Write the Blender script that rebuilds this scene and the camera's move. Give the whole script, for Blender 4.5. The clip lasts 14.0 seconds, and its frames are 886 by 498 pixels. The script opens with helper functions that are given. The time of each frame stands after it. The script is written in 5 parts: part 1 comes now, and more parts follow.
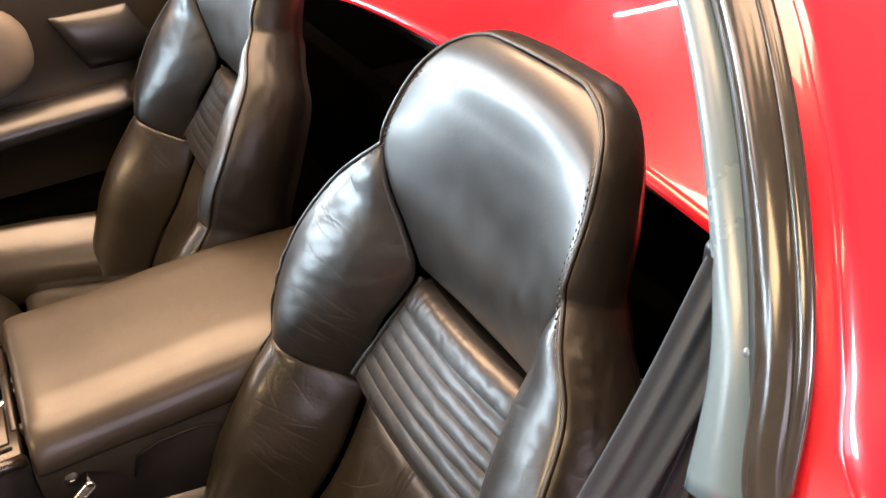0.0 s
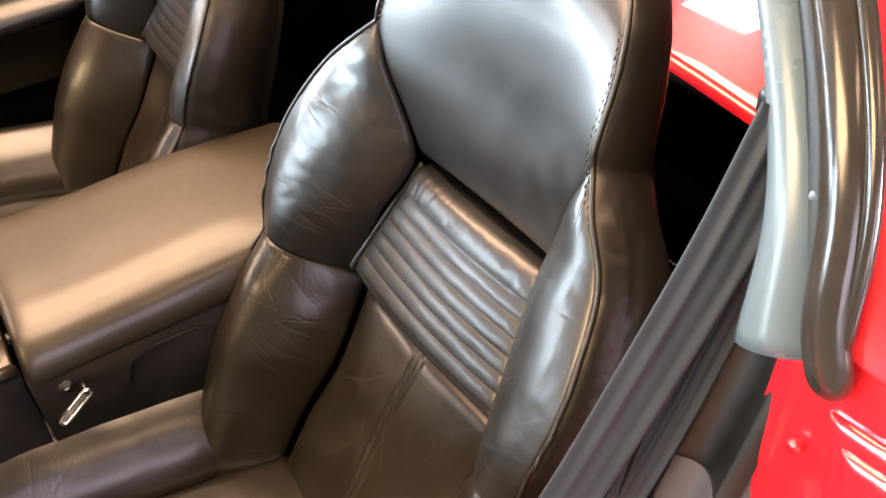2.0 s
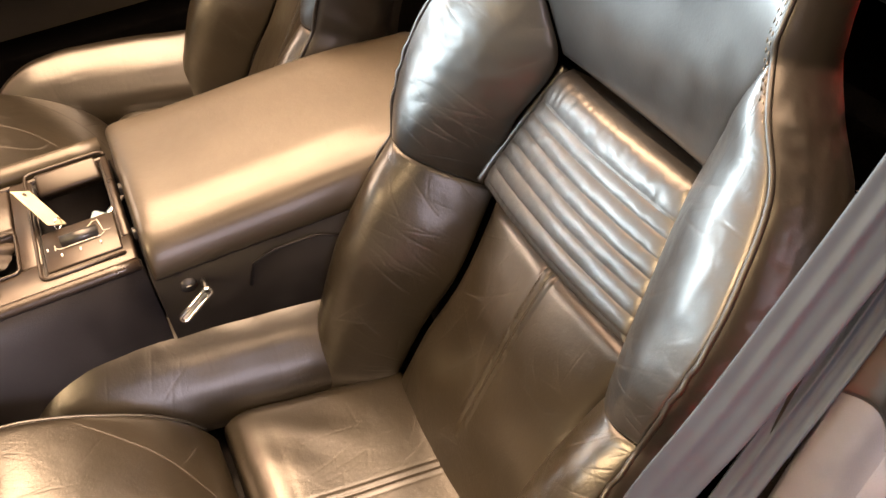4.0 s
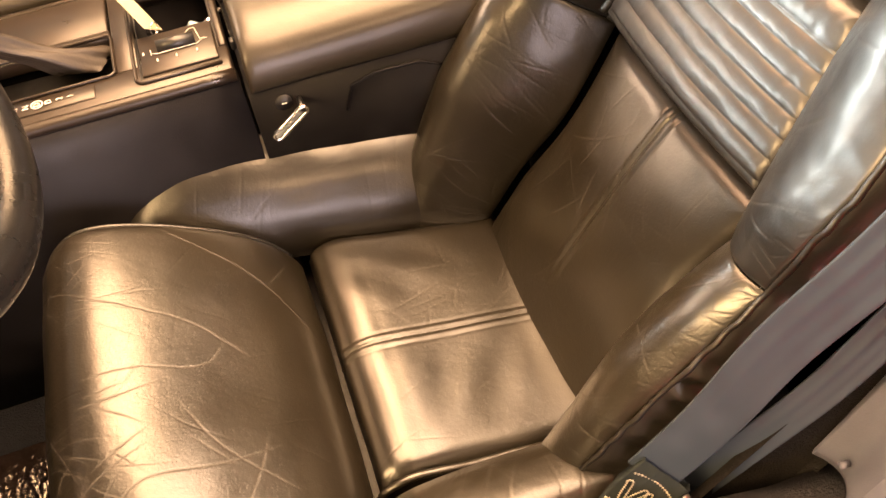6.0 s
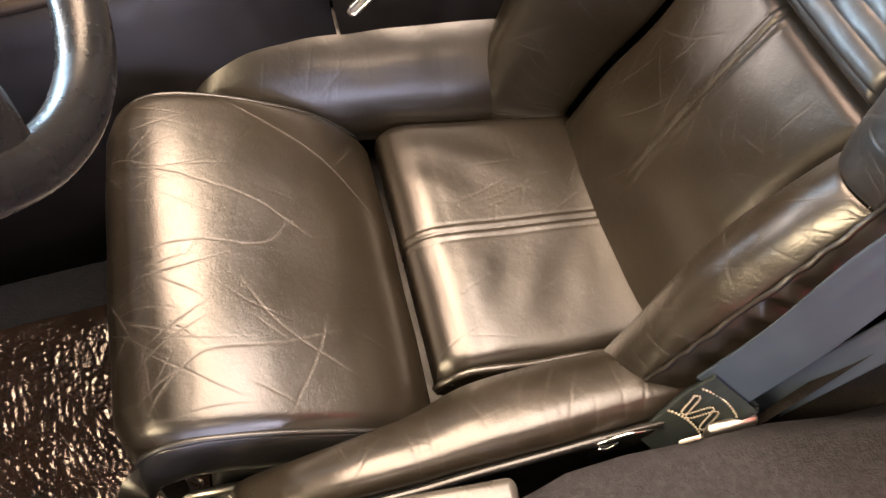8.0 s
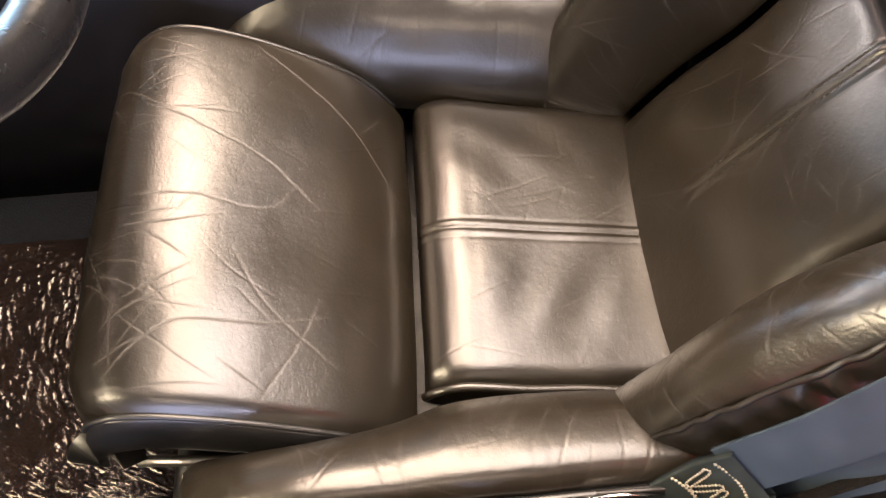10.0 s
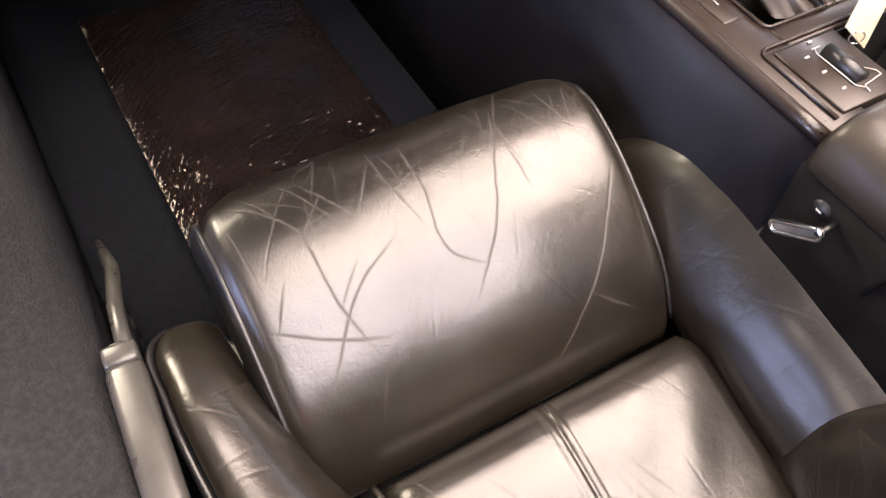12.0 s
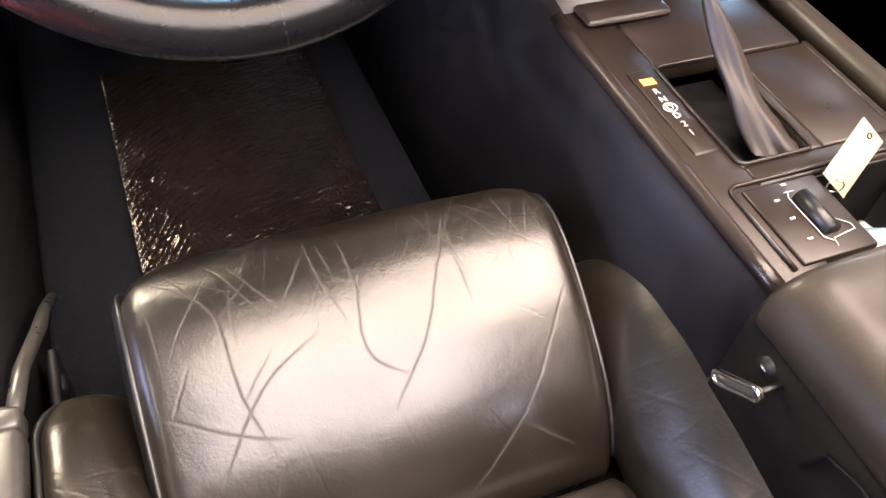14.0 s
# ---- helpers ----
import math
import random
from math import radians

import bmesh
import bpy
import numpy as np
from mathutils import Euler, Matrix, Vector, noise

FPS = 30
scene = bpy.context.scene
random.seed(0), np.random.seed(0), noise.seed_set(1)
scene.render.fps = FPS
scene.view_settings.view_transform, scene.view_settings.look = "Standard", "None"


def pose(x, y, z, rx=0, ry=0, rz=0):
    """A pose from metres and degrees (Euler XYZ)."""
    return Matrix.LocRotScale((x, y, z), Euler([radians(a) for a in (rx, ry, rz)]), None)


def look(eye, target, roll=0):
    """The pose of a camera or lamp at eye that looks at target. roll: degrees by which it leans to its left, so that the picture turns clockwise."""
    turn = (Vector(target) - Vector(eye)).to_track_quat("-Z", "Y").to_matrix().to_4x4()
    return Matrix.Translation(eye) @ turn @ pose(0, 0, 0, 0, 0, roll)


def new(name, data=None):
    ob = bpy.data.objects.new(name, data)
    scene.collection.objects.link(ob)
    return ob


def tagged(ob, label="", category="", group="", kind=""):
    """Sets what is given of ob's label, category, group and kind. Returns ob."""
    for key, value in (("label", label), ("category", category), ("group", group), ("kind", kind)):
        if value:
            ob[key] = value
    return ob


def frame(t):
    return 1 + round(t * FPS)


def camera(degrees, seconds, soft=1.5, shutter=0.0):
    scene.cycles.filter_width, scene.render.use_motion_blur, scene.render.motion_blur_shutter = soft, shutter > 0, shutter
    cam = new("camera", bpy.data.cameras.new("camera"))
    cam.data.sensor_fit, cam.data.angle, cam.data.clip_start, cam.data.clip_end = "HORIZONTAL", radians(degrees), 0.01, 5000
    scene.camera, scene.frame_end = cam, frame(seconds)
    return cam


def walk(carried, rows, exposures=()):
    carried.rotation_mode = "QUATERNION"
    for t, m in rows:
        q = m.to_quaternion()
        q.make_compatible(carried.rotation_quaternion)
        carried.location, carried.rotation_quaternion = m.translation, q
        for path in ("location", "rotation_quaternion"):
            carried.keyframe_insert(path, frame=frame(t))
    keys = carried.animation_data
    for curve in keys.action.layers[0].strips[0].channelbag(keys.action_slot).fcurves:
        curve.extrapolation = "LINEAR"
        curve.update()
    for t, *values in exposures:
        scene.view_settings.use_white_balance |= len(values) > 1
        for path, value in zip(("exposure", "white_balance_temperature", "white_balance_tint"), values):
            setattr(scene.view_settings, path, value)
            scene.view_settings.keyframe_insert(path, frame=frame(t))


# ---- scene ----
cam = camera(54.7, 14.0)
PATH = [
    (0, (0.231, 0.146, 1.236), (0.977, 1.619, 0.108), -4.0),
    (0.5, (0.195, 0.167, 1.238), (1.115, 1.561, 0.138), -3.0),
    (1, (0.183, 0.161, 1.231), (1.066, 1.527, 0.067), -2.9),
    (1.5, (0.179, 0.164, 1.212), (1.002, 1.496, -0.033), -3.5),
    (2, (0.175, 0.181, 1.195), (0.958, 1.493, -0.096), -3.9),
    (2.2, (0.175, 0.187, 1.184), (0.948, 1.504, -0.109), -3.9),
    (4.3, (0.154, 0.218, 1.115), (0.642, 1.572, -0.274), -7.6),
    (4.5, (0.142, 0.223, 1.106), (0.618, 1.545, -0.317), -7.5),
    (5, (0.131, 0.223, 1.094), (0.552, 1.501, -0.385), -7.4),
    (5.5, (0.124, 0.215, 1.067), (0.477, 1.485, -0.436), -8.0),
    (6, (0.118, 0.221, 1.055), (0.402, 1.48, -0.473), -7.9),
    (6.5, (0.111, 0.234, 1.051), (0.348, 1.444, -0.523), -7.9),
    (7, (0.104, 0.244, 1.044), (0.308, 1.409, -0.568), -7.7),
    (7.5, (0.099, 0.242, 1.035), (0.263, 1.379, -0.602), -8.3),
    (8, (0.095, 0.244, 1.029), (0.218, 1.35, -0.632), -8.5),
    (8.5, (0.081, 0.245, 1.027), (0.178, 1.325, -0.654), -6.3),
    (8.7, (0.096, 0.261, 1.025), (0.153, 1.31, -0.676), -6.6),
    (11, (0.198, 0.355, 0.95), (0.015, 1.379, -0.758), 1.0),
    (11.5, (0.282, 0.415, 0.952), (-0.405, 1.289, -0.711), 2.1),
    (12, (0.366, 0.481, 0.969), (-0.645, 1.159, -0.618), 4.8),
    (12.5, (0.382, 0.537, 0.95), (-0.766, 1.063, -0.601), 4.1),
    (13, (0.382, 0.561, 0.929), (-0.742, 1.032, -0.657), 5.0),
    (13.5, (0.397, 0.564, 0.952), (-0.734, 1.085, -0.614), 4.5),
    (14, (0.379, 0.604, 0.965), (-0.824, 1.204, -0.515), 6.5),
]
LIGHT = [(0.0, 0.3, 7000, 27), (2.0, 0.5, 7000, 27), (4.5, 1.2, 7700, 25), (6.0, 1.05, 8600, 28), (7.0, 1.0, 7100, 24), (8.5, 0.95, 5900, 20), (11.0, 1.02, 5650, 20), (11.5, 1.12, 5600, 22), (12.0, 0.75, 5200, 22), (12.5, 0.55, 5400, 23), (13.2, 0.46, 5500, 25), (14.0, 0.85, 5300, 22)]
walk(cam, [(t, look(eye, target, roll)) for t, eye, target, roll in PATH], LIGHT)

# ---- world and light ----
world = bpy.data.worlds.new("world")
scene.world = world
world.use_nodes = True
world.node_tree.nodes["Background"].inputs[0].default_value = (0.9, 0.85, 0.8, 1)
world.node_tree.nodes["Background"].inputs[1].default_value = 0.05


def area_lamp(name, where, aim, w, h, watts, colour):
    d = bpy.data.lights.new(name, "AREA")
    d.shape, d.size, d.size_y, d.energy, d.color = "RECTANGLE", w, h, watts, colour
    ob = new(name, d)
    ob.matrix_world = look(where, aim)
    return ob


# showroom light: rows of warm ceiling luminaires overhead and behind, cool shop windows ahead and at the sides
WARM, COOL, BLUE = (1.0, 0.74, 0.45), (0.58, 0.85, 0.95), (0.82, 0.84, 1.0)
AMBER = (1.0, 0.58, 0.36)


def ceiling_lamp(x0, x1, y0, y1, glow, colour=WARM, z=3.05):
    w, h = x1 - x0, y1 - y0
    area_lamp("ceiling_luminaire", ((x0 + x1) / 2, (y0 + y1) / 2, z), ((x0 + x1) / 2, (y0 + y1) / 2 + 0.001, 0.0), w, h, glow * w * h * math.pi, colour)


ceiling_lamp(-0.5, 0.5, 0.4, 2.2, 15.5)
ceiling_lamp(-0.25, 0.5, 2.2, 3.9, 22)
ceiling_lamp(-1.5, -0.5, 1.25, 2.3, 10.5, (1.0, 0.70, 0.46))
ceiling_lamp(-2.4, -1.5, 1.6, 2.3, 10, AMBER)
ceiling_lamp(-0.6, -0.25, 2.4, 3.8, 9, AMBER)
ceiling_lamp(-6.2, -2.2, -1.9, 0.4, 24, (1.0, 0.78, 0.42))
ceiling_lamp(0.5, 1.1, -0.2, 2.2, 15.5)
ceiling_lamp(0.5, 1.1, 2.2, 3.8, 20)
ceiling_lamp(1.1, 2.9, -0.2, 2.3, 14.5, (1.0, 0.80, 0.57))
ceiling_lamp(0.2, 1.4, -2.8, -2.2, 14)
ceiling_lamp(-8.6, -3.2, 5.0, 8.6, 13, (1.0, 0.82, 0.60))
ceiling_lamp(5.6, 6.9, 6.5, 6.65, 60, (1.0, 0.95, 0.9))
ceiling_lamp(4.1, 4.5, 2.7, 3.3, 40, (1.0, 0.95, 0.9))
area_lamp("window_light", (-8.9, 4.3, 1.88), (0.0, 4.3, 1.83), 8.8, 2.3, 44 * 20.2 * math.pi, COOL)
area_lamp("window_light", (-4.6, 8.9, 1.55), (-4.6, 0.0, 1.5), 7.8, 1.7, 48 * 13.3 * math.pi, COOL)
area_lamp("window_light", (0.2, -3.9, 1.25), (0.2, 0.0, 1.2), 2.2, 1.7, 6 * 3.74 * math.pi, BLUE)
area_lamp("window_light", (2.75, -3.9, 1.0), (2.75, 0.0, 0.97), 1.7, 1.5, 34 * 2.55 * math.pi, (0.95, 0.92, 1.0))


# ---- materials ----
def base_mat(name, colour, rough, metal=0.0, coat=0.0):
    m = bpy.data.materials.new(name)
    m.use_nodes = True
    b = m.node_tree.nodes["Principled BSDF"]
    b.inputs["Base Color"].default_value = (*colour, 1)
    b.inputs["Roughness"].default_value = rough
    b.inputs["Metallic"].default_value = metal
    b.inputs["Coat Weight"].default_value = coat
    b.inputs["Coat Roughness"].default_value = 0.03
    return m, m.node_tree, b


def add_noise(nt, scale, detail=4.0, rough=0.6, stretch=(1, 1, 1)):
    tc = nt.nodes.new("ShaderNodeTexCoord")
    mp = nt.nodes.new("ShaderNodeMapping")
    mp.inputs["Scale"].default_value = stretch
    n = nt.nodes.new("ShaderNodeTexNoise")
    n.inputs["Scale"].default_value, n.inputs["Detail"].default_value, n.inputs["Roughness"].default_value = scale, detail, rough
    nt.links.new(tc.outputs["Object"], mp.inputs[0])
    nt.links.new(mp.outputs[0], n.inputs["Vector"])
    return n


def add_range(nt, sock, a, b, lo=0.3, hi=0.7):
    r = nt.nodes.new("ShaderNodeMapRange")
    r.inputs[1].default_value, r.inputs[2].default_value = lo, hi
    r.inputs[3].default_value, r.inputs[4].default_value = a, b
    nt.links.new(sock, r.inputs[0])
    return r.outputs[0]


def add_mix(nt, fac, c1, c2):
    r = nt.nodes.new("ShaderNodeValToRGB")
    r.color_ramp.elements[0].color, r.color_ramp.elements[1].color = (*c1, 1), (*c2, 1)
    r.color_ramp.elements[0].position, r.color_ramp.elements[1].position = 0.35, 0.68
    nt.links.new(fac, r.inputs[0])
    return r.outputs[0]


def add_bump(nt, bsdf, sock, dist, strength=1.0, before=None):
    b = nt.nodes.new("ShaderNodeBump")
    b.inputs["Strength"].default_value, b.inputs["Distance"].default_value = strength, dist
    nt.links.new(sock, b.inputs["Height"])
    if before is not None:
        nt.links.new(before, b.inputs["Normal"])
    nt.links.new(b.outputs[0], bsdf.inputs["Normal"])
    return b.outputs[0]


def leather(name, c1, c2, rough=(0.34, 0.5), grain=0.00022, wear=0.0, drape=0.5, coat=0.28):
    m, nt, b = base_mat(name, c1, 0.4)
    big = add_noise(nt, 9, 5)
    mid = add_noise(nt, 28, 5)
    gloss = add_range(nt, mid.outputs["Fac"], rough[0], rough[1])
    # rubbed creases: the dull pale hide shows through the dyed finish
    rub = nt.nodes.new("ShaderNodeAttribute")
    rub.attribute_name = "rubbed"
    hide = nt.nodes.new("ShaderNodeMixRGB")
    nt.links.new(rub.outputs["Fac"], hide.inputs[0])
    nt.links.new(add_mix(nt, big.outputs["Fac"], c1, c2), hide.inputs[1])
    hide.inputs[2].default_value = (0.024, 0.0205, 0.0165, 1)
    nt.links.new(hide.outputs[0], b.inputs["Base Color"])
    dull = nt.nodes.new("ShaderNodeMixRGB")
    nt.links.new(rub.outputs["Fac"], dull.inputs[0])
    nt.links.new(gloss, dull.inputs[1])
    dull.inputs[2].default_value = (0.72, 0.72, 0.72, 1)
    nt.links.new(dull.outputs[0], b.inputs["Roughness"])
    tc = nt.nodes.new("ShaderNodeTexCoord")
    fine = add_noise(nt, 420, 2, 0.5)
    soft = add_noise(nt, 48, 4, 0.62)
    n1 = add_bump(nt, b, fine.outputs["Fac"], grain, 0.5)
    n2 = add_bump(nt, b, soft.outputs["Fac"], 0.0012, drape, n1)
    if wear:
        # fine worn cracks: edges of a bent cell pattern, in patches
        bend = add_noise(nt, 26, 3)
        mix = nt.nodes.new("ShaderNodeMixRGB")
        mix.inputs[0].default_value = 0.045
        nt.links.new(tc.outputs["Object"], mix.inputs[1])
        nt.links.new(bend.outputs["Color"], mix.inputs[2])
        patch = add_noise(nt, 13, 3)
        keep = add_range(nt, patch.outputs["Fac"], 0.0, 1.0, 0.46, 0.60)
        for scale, dist in ((52, wear), (120, wear * 0.6)):
            cell = nt.nodes.new("ShaderNodeTexVoronoi")
            cell.feature = "DISTANCE_TO_EDGE"
            cell.inputs["Scale"].default_value = scale
            nt.links.new(mix.outputs[0], cell.inputs["Vector"])
            line = add_range(nt, cell.outputs["Distance"], -1.0, 0.0, 0.0, 0.055)
            mul = nt.nodes.new("ShaderNodeMath")
            mul.operation = "MULTIPLY"
            nt.links.new(line, mul.inputs[0])
            nt.links.new(keep, mul.inputs[1])
            n2 = add_bump(nt, b, mul.outputs[0], dist, 1.0, n2)
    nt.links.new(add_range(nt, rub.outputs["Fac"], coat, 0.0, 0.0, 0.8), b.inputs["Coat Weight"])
    b.inputs["Coat Roughness"].default_value = 0.2
    return m


def plain(name, c1, c2, rough, scale=20, bump=0.0, bump_scale=300, metal=0.0, coat=0.0):
    m, nt, b = base_mat(name, c1, rough, metal, coat)
    n = add_noise(nt, scale, 5)
    nt.links.new(add_mix(nt, n.outputs["Fac"], c1, c2), b.inputs["Base Color"])
    nt.links.new(add_range(nt, n.outputs["Fac"], rough * 0.8, min(1, rough * 1.25)), b.inputs["Roughness"])
    if bump:
        f = add_noise(nt, bump_scale, 3)
        add_bump(nt, b, f.outputs["Fac"], bump, 0.7)
    return m


def carpet(*args):
    m = plain(*args)
    m.node_tree.nodes["Principled BSDF"].inputs["Specular IOR Level"].default_value = 0.08
    return m


M_LEATHER = leather("black_leather", (0.0064, 0.0051, 0.0032), (0.0115, 0.0092, 0.0059), (0.29, 0.37), 0.0003, wear=0.00005, drape=0.45)
M_LEATHER_SMOOTH = leather("black_leather_smooth", (0.004, 0.004, 0.0042), (0.007, 0.0068, 0.007), (0.35, 0.48), drape=0.26)
M_COVER = leather("cover_leather", (0.0062, 0.0053, 0.0046), (0.0112, 0.0094, 0.0080), (0.36, 0.46), drape=0.4, coat=0.03)
M_COVER.node_tree.nodes["Principled BSDF"].inputs["Specular IOR Level"].default_value = 0.4
M_PAD = leather("pad_leather", (0.004, 0.004, 0.0042), (0.007, 0.0068, 0.007), (0.40, 0.52))
M_WHEEL = leather("wheel_leather", (0.004, 0.004, 0.0042), (0.007, 0.0068, 0.007), (0.24, 0.32), coat=0.06)
M_WHEEL.node_tree.nodes["Principled BSDF"].inputs["Specular IOR Level"].default_value = 0.2
M_VINYL = leather("black_vinyl", (0.0145, 0.0108, 0.0058), (0.0205, 0.0155, 0.009), (0.44, 0.54), 0.00022)
M_PLASTIC = carpet("console_plastic", (0.012, 0.0082, 0.0058), (0.0155, 0.0108, 0.0078), 0.32, 14, 0.00012, 600)
M_PLASTIC.node_tree.nodes["Principled BSDF"].inputs["Specular IOR Level"].default_value = 0.38
M_DARK = plain("dark_plastic", (0.004, 0.004, 0.0045), (0.007, 0.0068, 0.007), 0.42, 30, 0.0003, 500)
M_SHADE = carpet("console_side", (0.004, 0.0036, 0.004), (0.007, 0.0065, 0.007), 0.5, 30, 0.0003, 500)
M_SHADE.node_tree.nodes["Principled BSDF"].inputs["Specular IOR Level"].default_value = 0.15
# The well's and tub's shade is put into this near-black base colour.
M_SHADED_CARPET = carpet("shaded_black_carpet", (0.0007, 0.00065, 0.0007), (0.0016, 0.0015, 0.0015), 0.95, 60, 0.004, 420)
M_SHADED_CARPET.node_tree.nodes["Principled BSDF"].inputs["Specular IOR Level"].default_value = 0.0
M_FOOTWELL = carpet("floor_carpet", (0.0055, 0.0061, 0.0078), (0.011, 0.0122, 0.015), 0.95, 90, 0.004, 400)
M_SILL = carpet("sill_carpet", (0.0112, 0.0112, 0.0130), (0.0230, 0.0230, 0.0262), 0.95, 170, 0.004, 380)
M_WELL = carpet("well_carpet", (0.0055, 0.0048, 0.0046), (0.011, 0.0095, 0.009), 0.95, 90, 0.003, 380)
M_TAUPE = plain("taupe_vinyl", (0.085, 0.070, 0.055), (0.11, 0.092, 0.074), 0.6, 25, 0.0004, 400)
M_TRIM = plain("grey_trim", (0.054, 0.056, 0.078), (0.072, 0.075, 0.100), 0.6, 40, 0.0004, 600)
M_BELT = carpet("belt_webbing", (0.0175, 0.026, 0.037), (0.0235, 0.033, 0.047), 0.6, 40, 0.0001, 900)
M_BELT.node_tree.nodes["Principled BSDF"].inputs["Specular IOR Level"].default_value = 0.25
M_LOOP = carpet("belt_end", (0.012, 0.0155, 0.0165), (0.018, 0.022, 0.023), 0.5, 40, 0.0001, 900)
M_THREAD = plain("thread", (0.018, 0.0155, 0.012), (0.030, 0.026, 0.020), 0.6, 200)
M_PALE_THREAD = plain("pale_thread", (0.055, 0.047, 0.036), (0.085, 0.074, 0.058), 0.6, 200)
M_SEW = plain("belt_sewing", (0.16, 0.145, 0.12), (0.24, 0.22, 0.18), 0.5, 200)
M_RUBBER = plain("weatherstrip_rubber", (0.020, 0.0175, 0.0155), (0.028, 0.025, 0.022), 0.17, 25, 0.00008, 300)
M_CAP = plain("pillar_vinyl", (0.075, 0.118, 0.150), (0.088, 0.132, 0.165), 0.25, 12, 0.00008, 700)
M_CHROME = plain("chrome", (0.85, 0.84, 0.82), (0.7, 0.69, 0.67), 0.12, 60, metal=1.0)
M_STEEL = plain("brushed_steel", (0.55, 0.53, 0.50), (0.4, 0.39, 0.37), 0.35, 80, metal=1.0)
M_WHITE = plain("white_print", (0.42, 0.40, 0.36), (0.50, 0.48, 0.43), 0.6, 80)
M_ORANGE = plain("orange_print", (0.8, 0.33, 0.05), (0.85, 0.40, 0.07), 0.5, 80)
M_TAG = plain("cream_card", (0.26, 0.23, 0.15), (0.32, 0.285, 0.20), 0.6, 30)
M_BOOT = leather("boot_leather", (0.015, 0.0105, 0.0075), (0.025, 0.0175, 0.012), (0.5, 0.62), 0.0003, coat=0.0)
M_HUB = plain("hub_grey", (0.085, 0.08, 0.078), (0.10, 0.095, 0.092), 0.36, 30, 0.0002, 500)
M_BEIGE = carpet("brake_grip", (0.028, 0.0265, 0.0235), (0.040, 0.038, 0.034), 0.30, 30)


def red_paint():
    m, nt, b = base_mat("red_paint", (0.62, 0.012, 0.022), 0.28, 0.0, 1.0)
    n = add_noise(nt, 600, 2)
    nt.links.new(add_mix(nt, n.outputs["Fac"], (0.60, 0.011, 0.020), (0.68, 0.016, 0.026)), b.inputs["Base Color"])
    return m


M_RED = red_paint()


def film_plastic():
    m, nt, b = base_mat("foot_mat_film", (0.016, 0.009, 0.0065), 0.07)
    dirt = add_noise(nt, 14, 5)
    nt.links.new(add_mix(nt, dirt.outputs["Fac"], (0.006, 0.0042, 0.0035), (0.014, 0.009, 0.007)), b.inputs["Base Color"])
    nt.links.new(add_range(nt, dirt.outputs["Fac"], 0.05, 0.16), b.inputs["Roughness"])
    n = add_noise(nt, 150, 3, 0.6, (1.4, 0.7, 1))
    add_bump(nt, b, n.outputs["Fac"], 0.0016, 0.8)
    b.inputs["Coat Weight"].default_value = 0.3
    b.inputs["Specular Tint"].default_value = (1.0, 0.94, 0.88, 1)
    b.inputs["Specular IOR Level"].default_value = 0.75
    return m


M_VINYL.node_tree.nodes["Principled BSDF"].inputs["Specular IOR Level"].default_value = 0.38
M_BEIGE.node_tree.nodes["Principled BSDF"].inputs["Specular IOR Level"].default_value = 0.5
M_FILM = film_plastic()
M_FLOOR = plain("showroom_floor", (0.075, 0.07, 0.066), (0.11, 0.105, 0.096), 0.35, 3, 0.0005, 90)
M_WALL = plain("warm_wall", (0.055, 0.045, 0.034), (0.075, 0.062, 0.047), 0.8, 2, 0.001, 60)
M_CEILING = plain("ceiling_paint", (0.065, 0.056, 0.047), (0.082, 0.071, 0.059), 0.85, 2, 0.001, 60)



# ---- mesh helpers ----
def ip(xs, ys):
    """A smooth curve through a few knots."""
    xs, ys = np.array(xs, float), np.array(ys, float)
    m = np.gradient(ys, xs)

    def f(x):
        x = np.clip(np.asarray(x, float), xs[0], xs[-1])
        k = np.clip(np.searchsorted(xs, x) - 1, 0, len(xs) - 2)
        h = xs[k + 1] - xs[k]
        u = (x - xs[k]) / h
        return ((2 * u**3 - 3 * u**2 + 1) * ys[k] + (u**3 - 2 * u**2 + u) * h * m[k]
                + (-2 * u**3 + 3 * u**2) * ys[k + 1] + (u**3 - u**2) * h * m[k + 1])
    return f


def path3(*knots):
    """A smooth curve in space through knots, over 0 to 1."""
    k = np.array(knots, float)
    d = np.concatenate([[0], np.cumsum(np.linalg.norm(np.diff(k, axis=0), axis=1))])
    fs = [ip(d / d[-1], k[:, i]) for i in range(3)]
    return lambda u: np.stack([f(u) for f in fs], -1)


def mesh_ob(name, verts, faces, mat, parent=None, label="", smooth=True):
    me = bpy.data.meshes.new(name)
    me.from_pydata(np.array(verts, float).tolist(), [], faces)
    me.update()
    if smooth:
        me.polygons.foreach_set("use_smooth", [True] * len(me.polygons))
    me.materials.append(mat)
    ob = new(name, me)
    if parent is not None:
        ob.parent = parent
    if label:
        ob["label"] = label
    return ob


def part(name, bm, mat, parent=None, label="", smooth=False, kind=""):
    me = bpy.data.meshes.new(name)
    bmesh.ops.recalc_face_normals(bm, faces=bm.faces)
    bm.to_mesh(me)
    bm.free()
    if smooth:
        me.polygons.foreach_set("use_smooth", [True] * len(me.polygons))
    me.materials.append(mat)
    ob = new(name, me)
    if parent is not None:
        ob.parent = parent
    if label:
        ob["label"] = label
    if kind:
        ob["kind"] = kind
    return ob


def thing(name, label, category, group="", at=(0, 0, 0), kind=""):
    ob = new(name)
    ob.empty_display_size = 0.05
    ob.location = at
    return tagged(ob, label, category, group, kind)


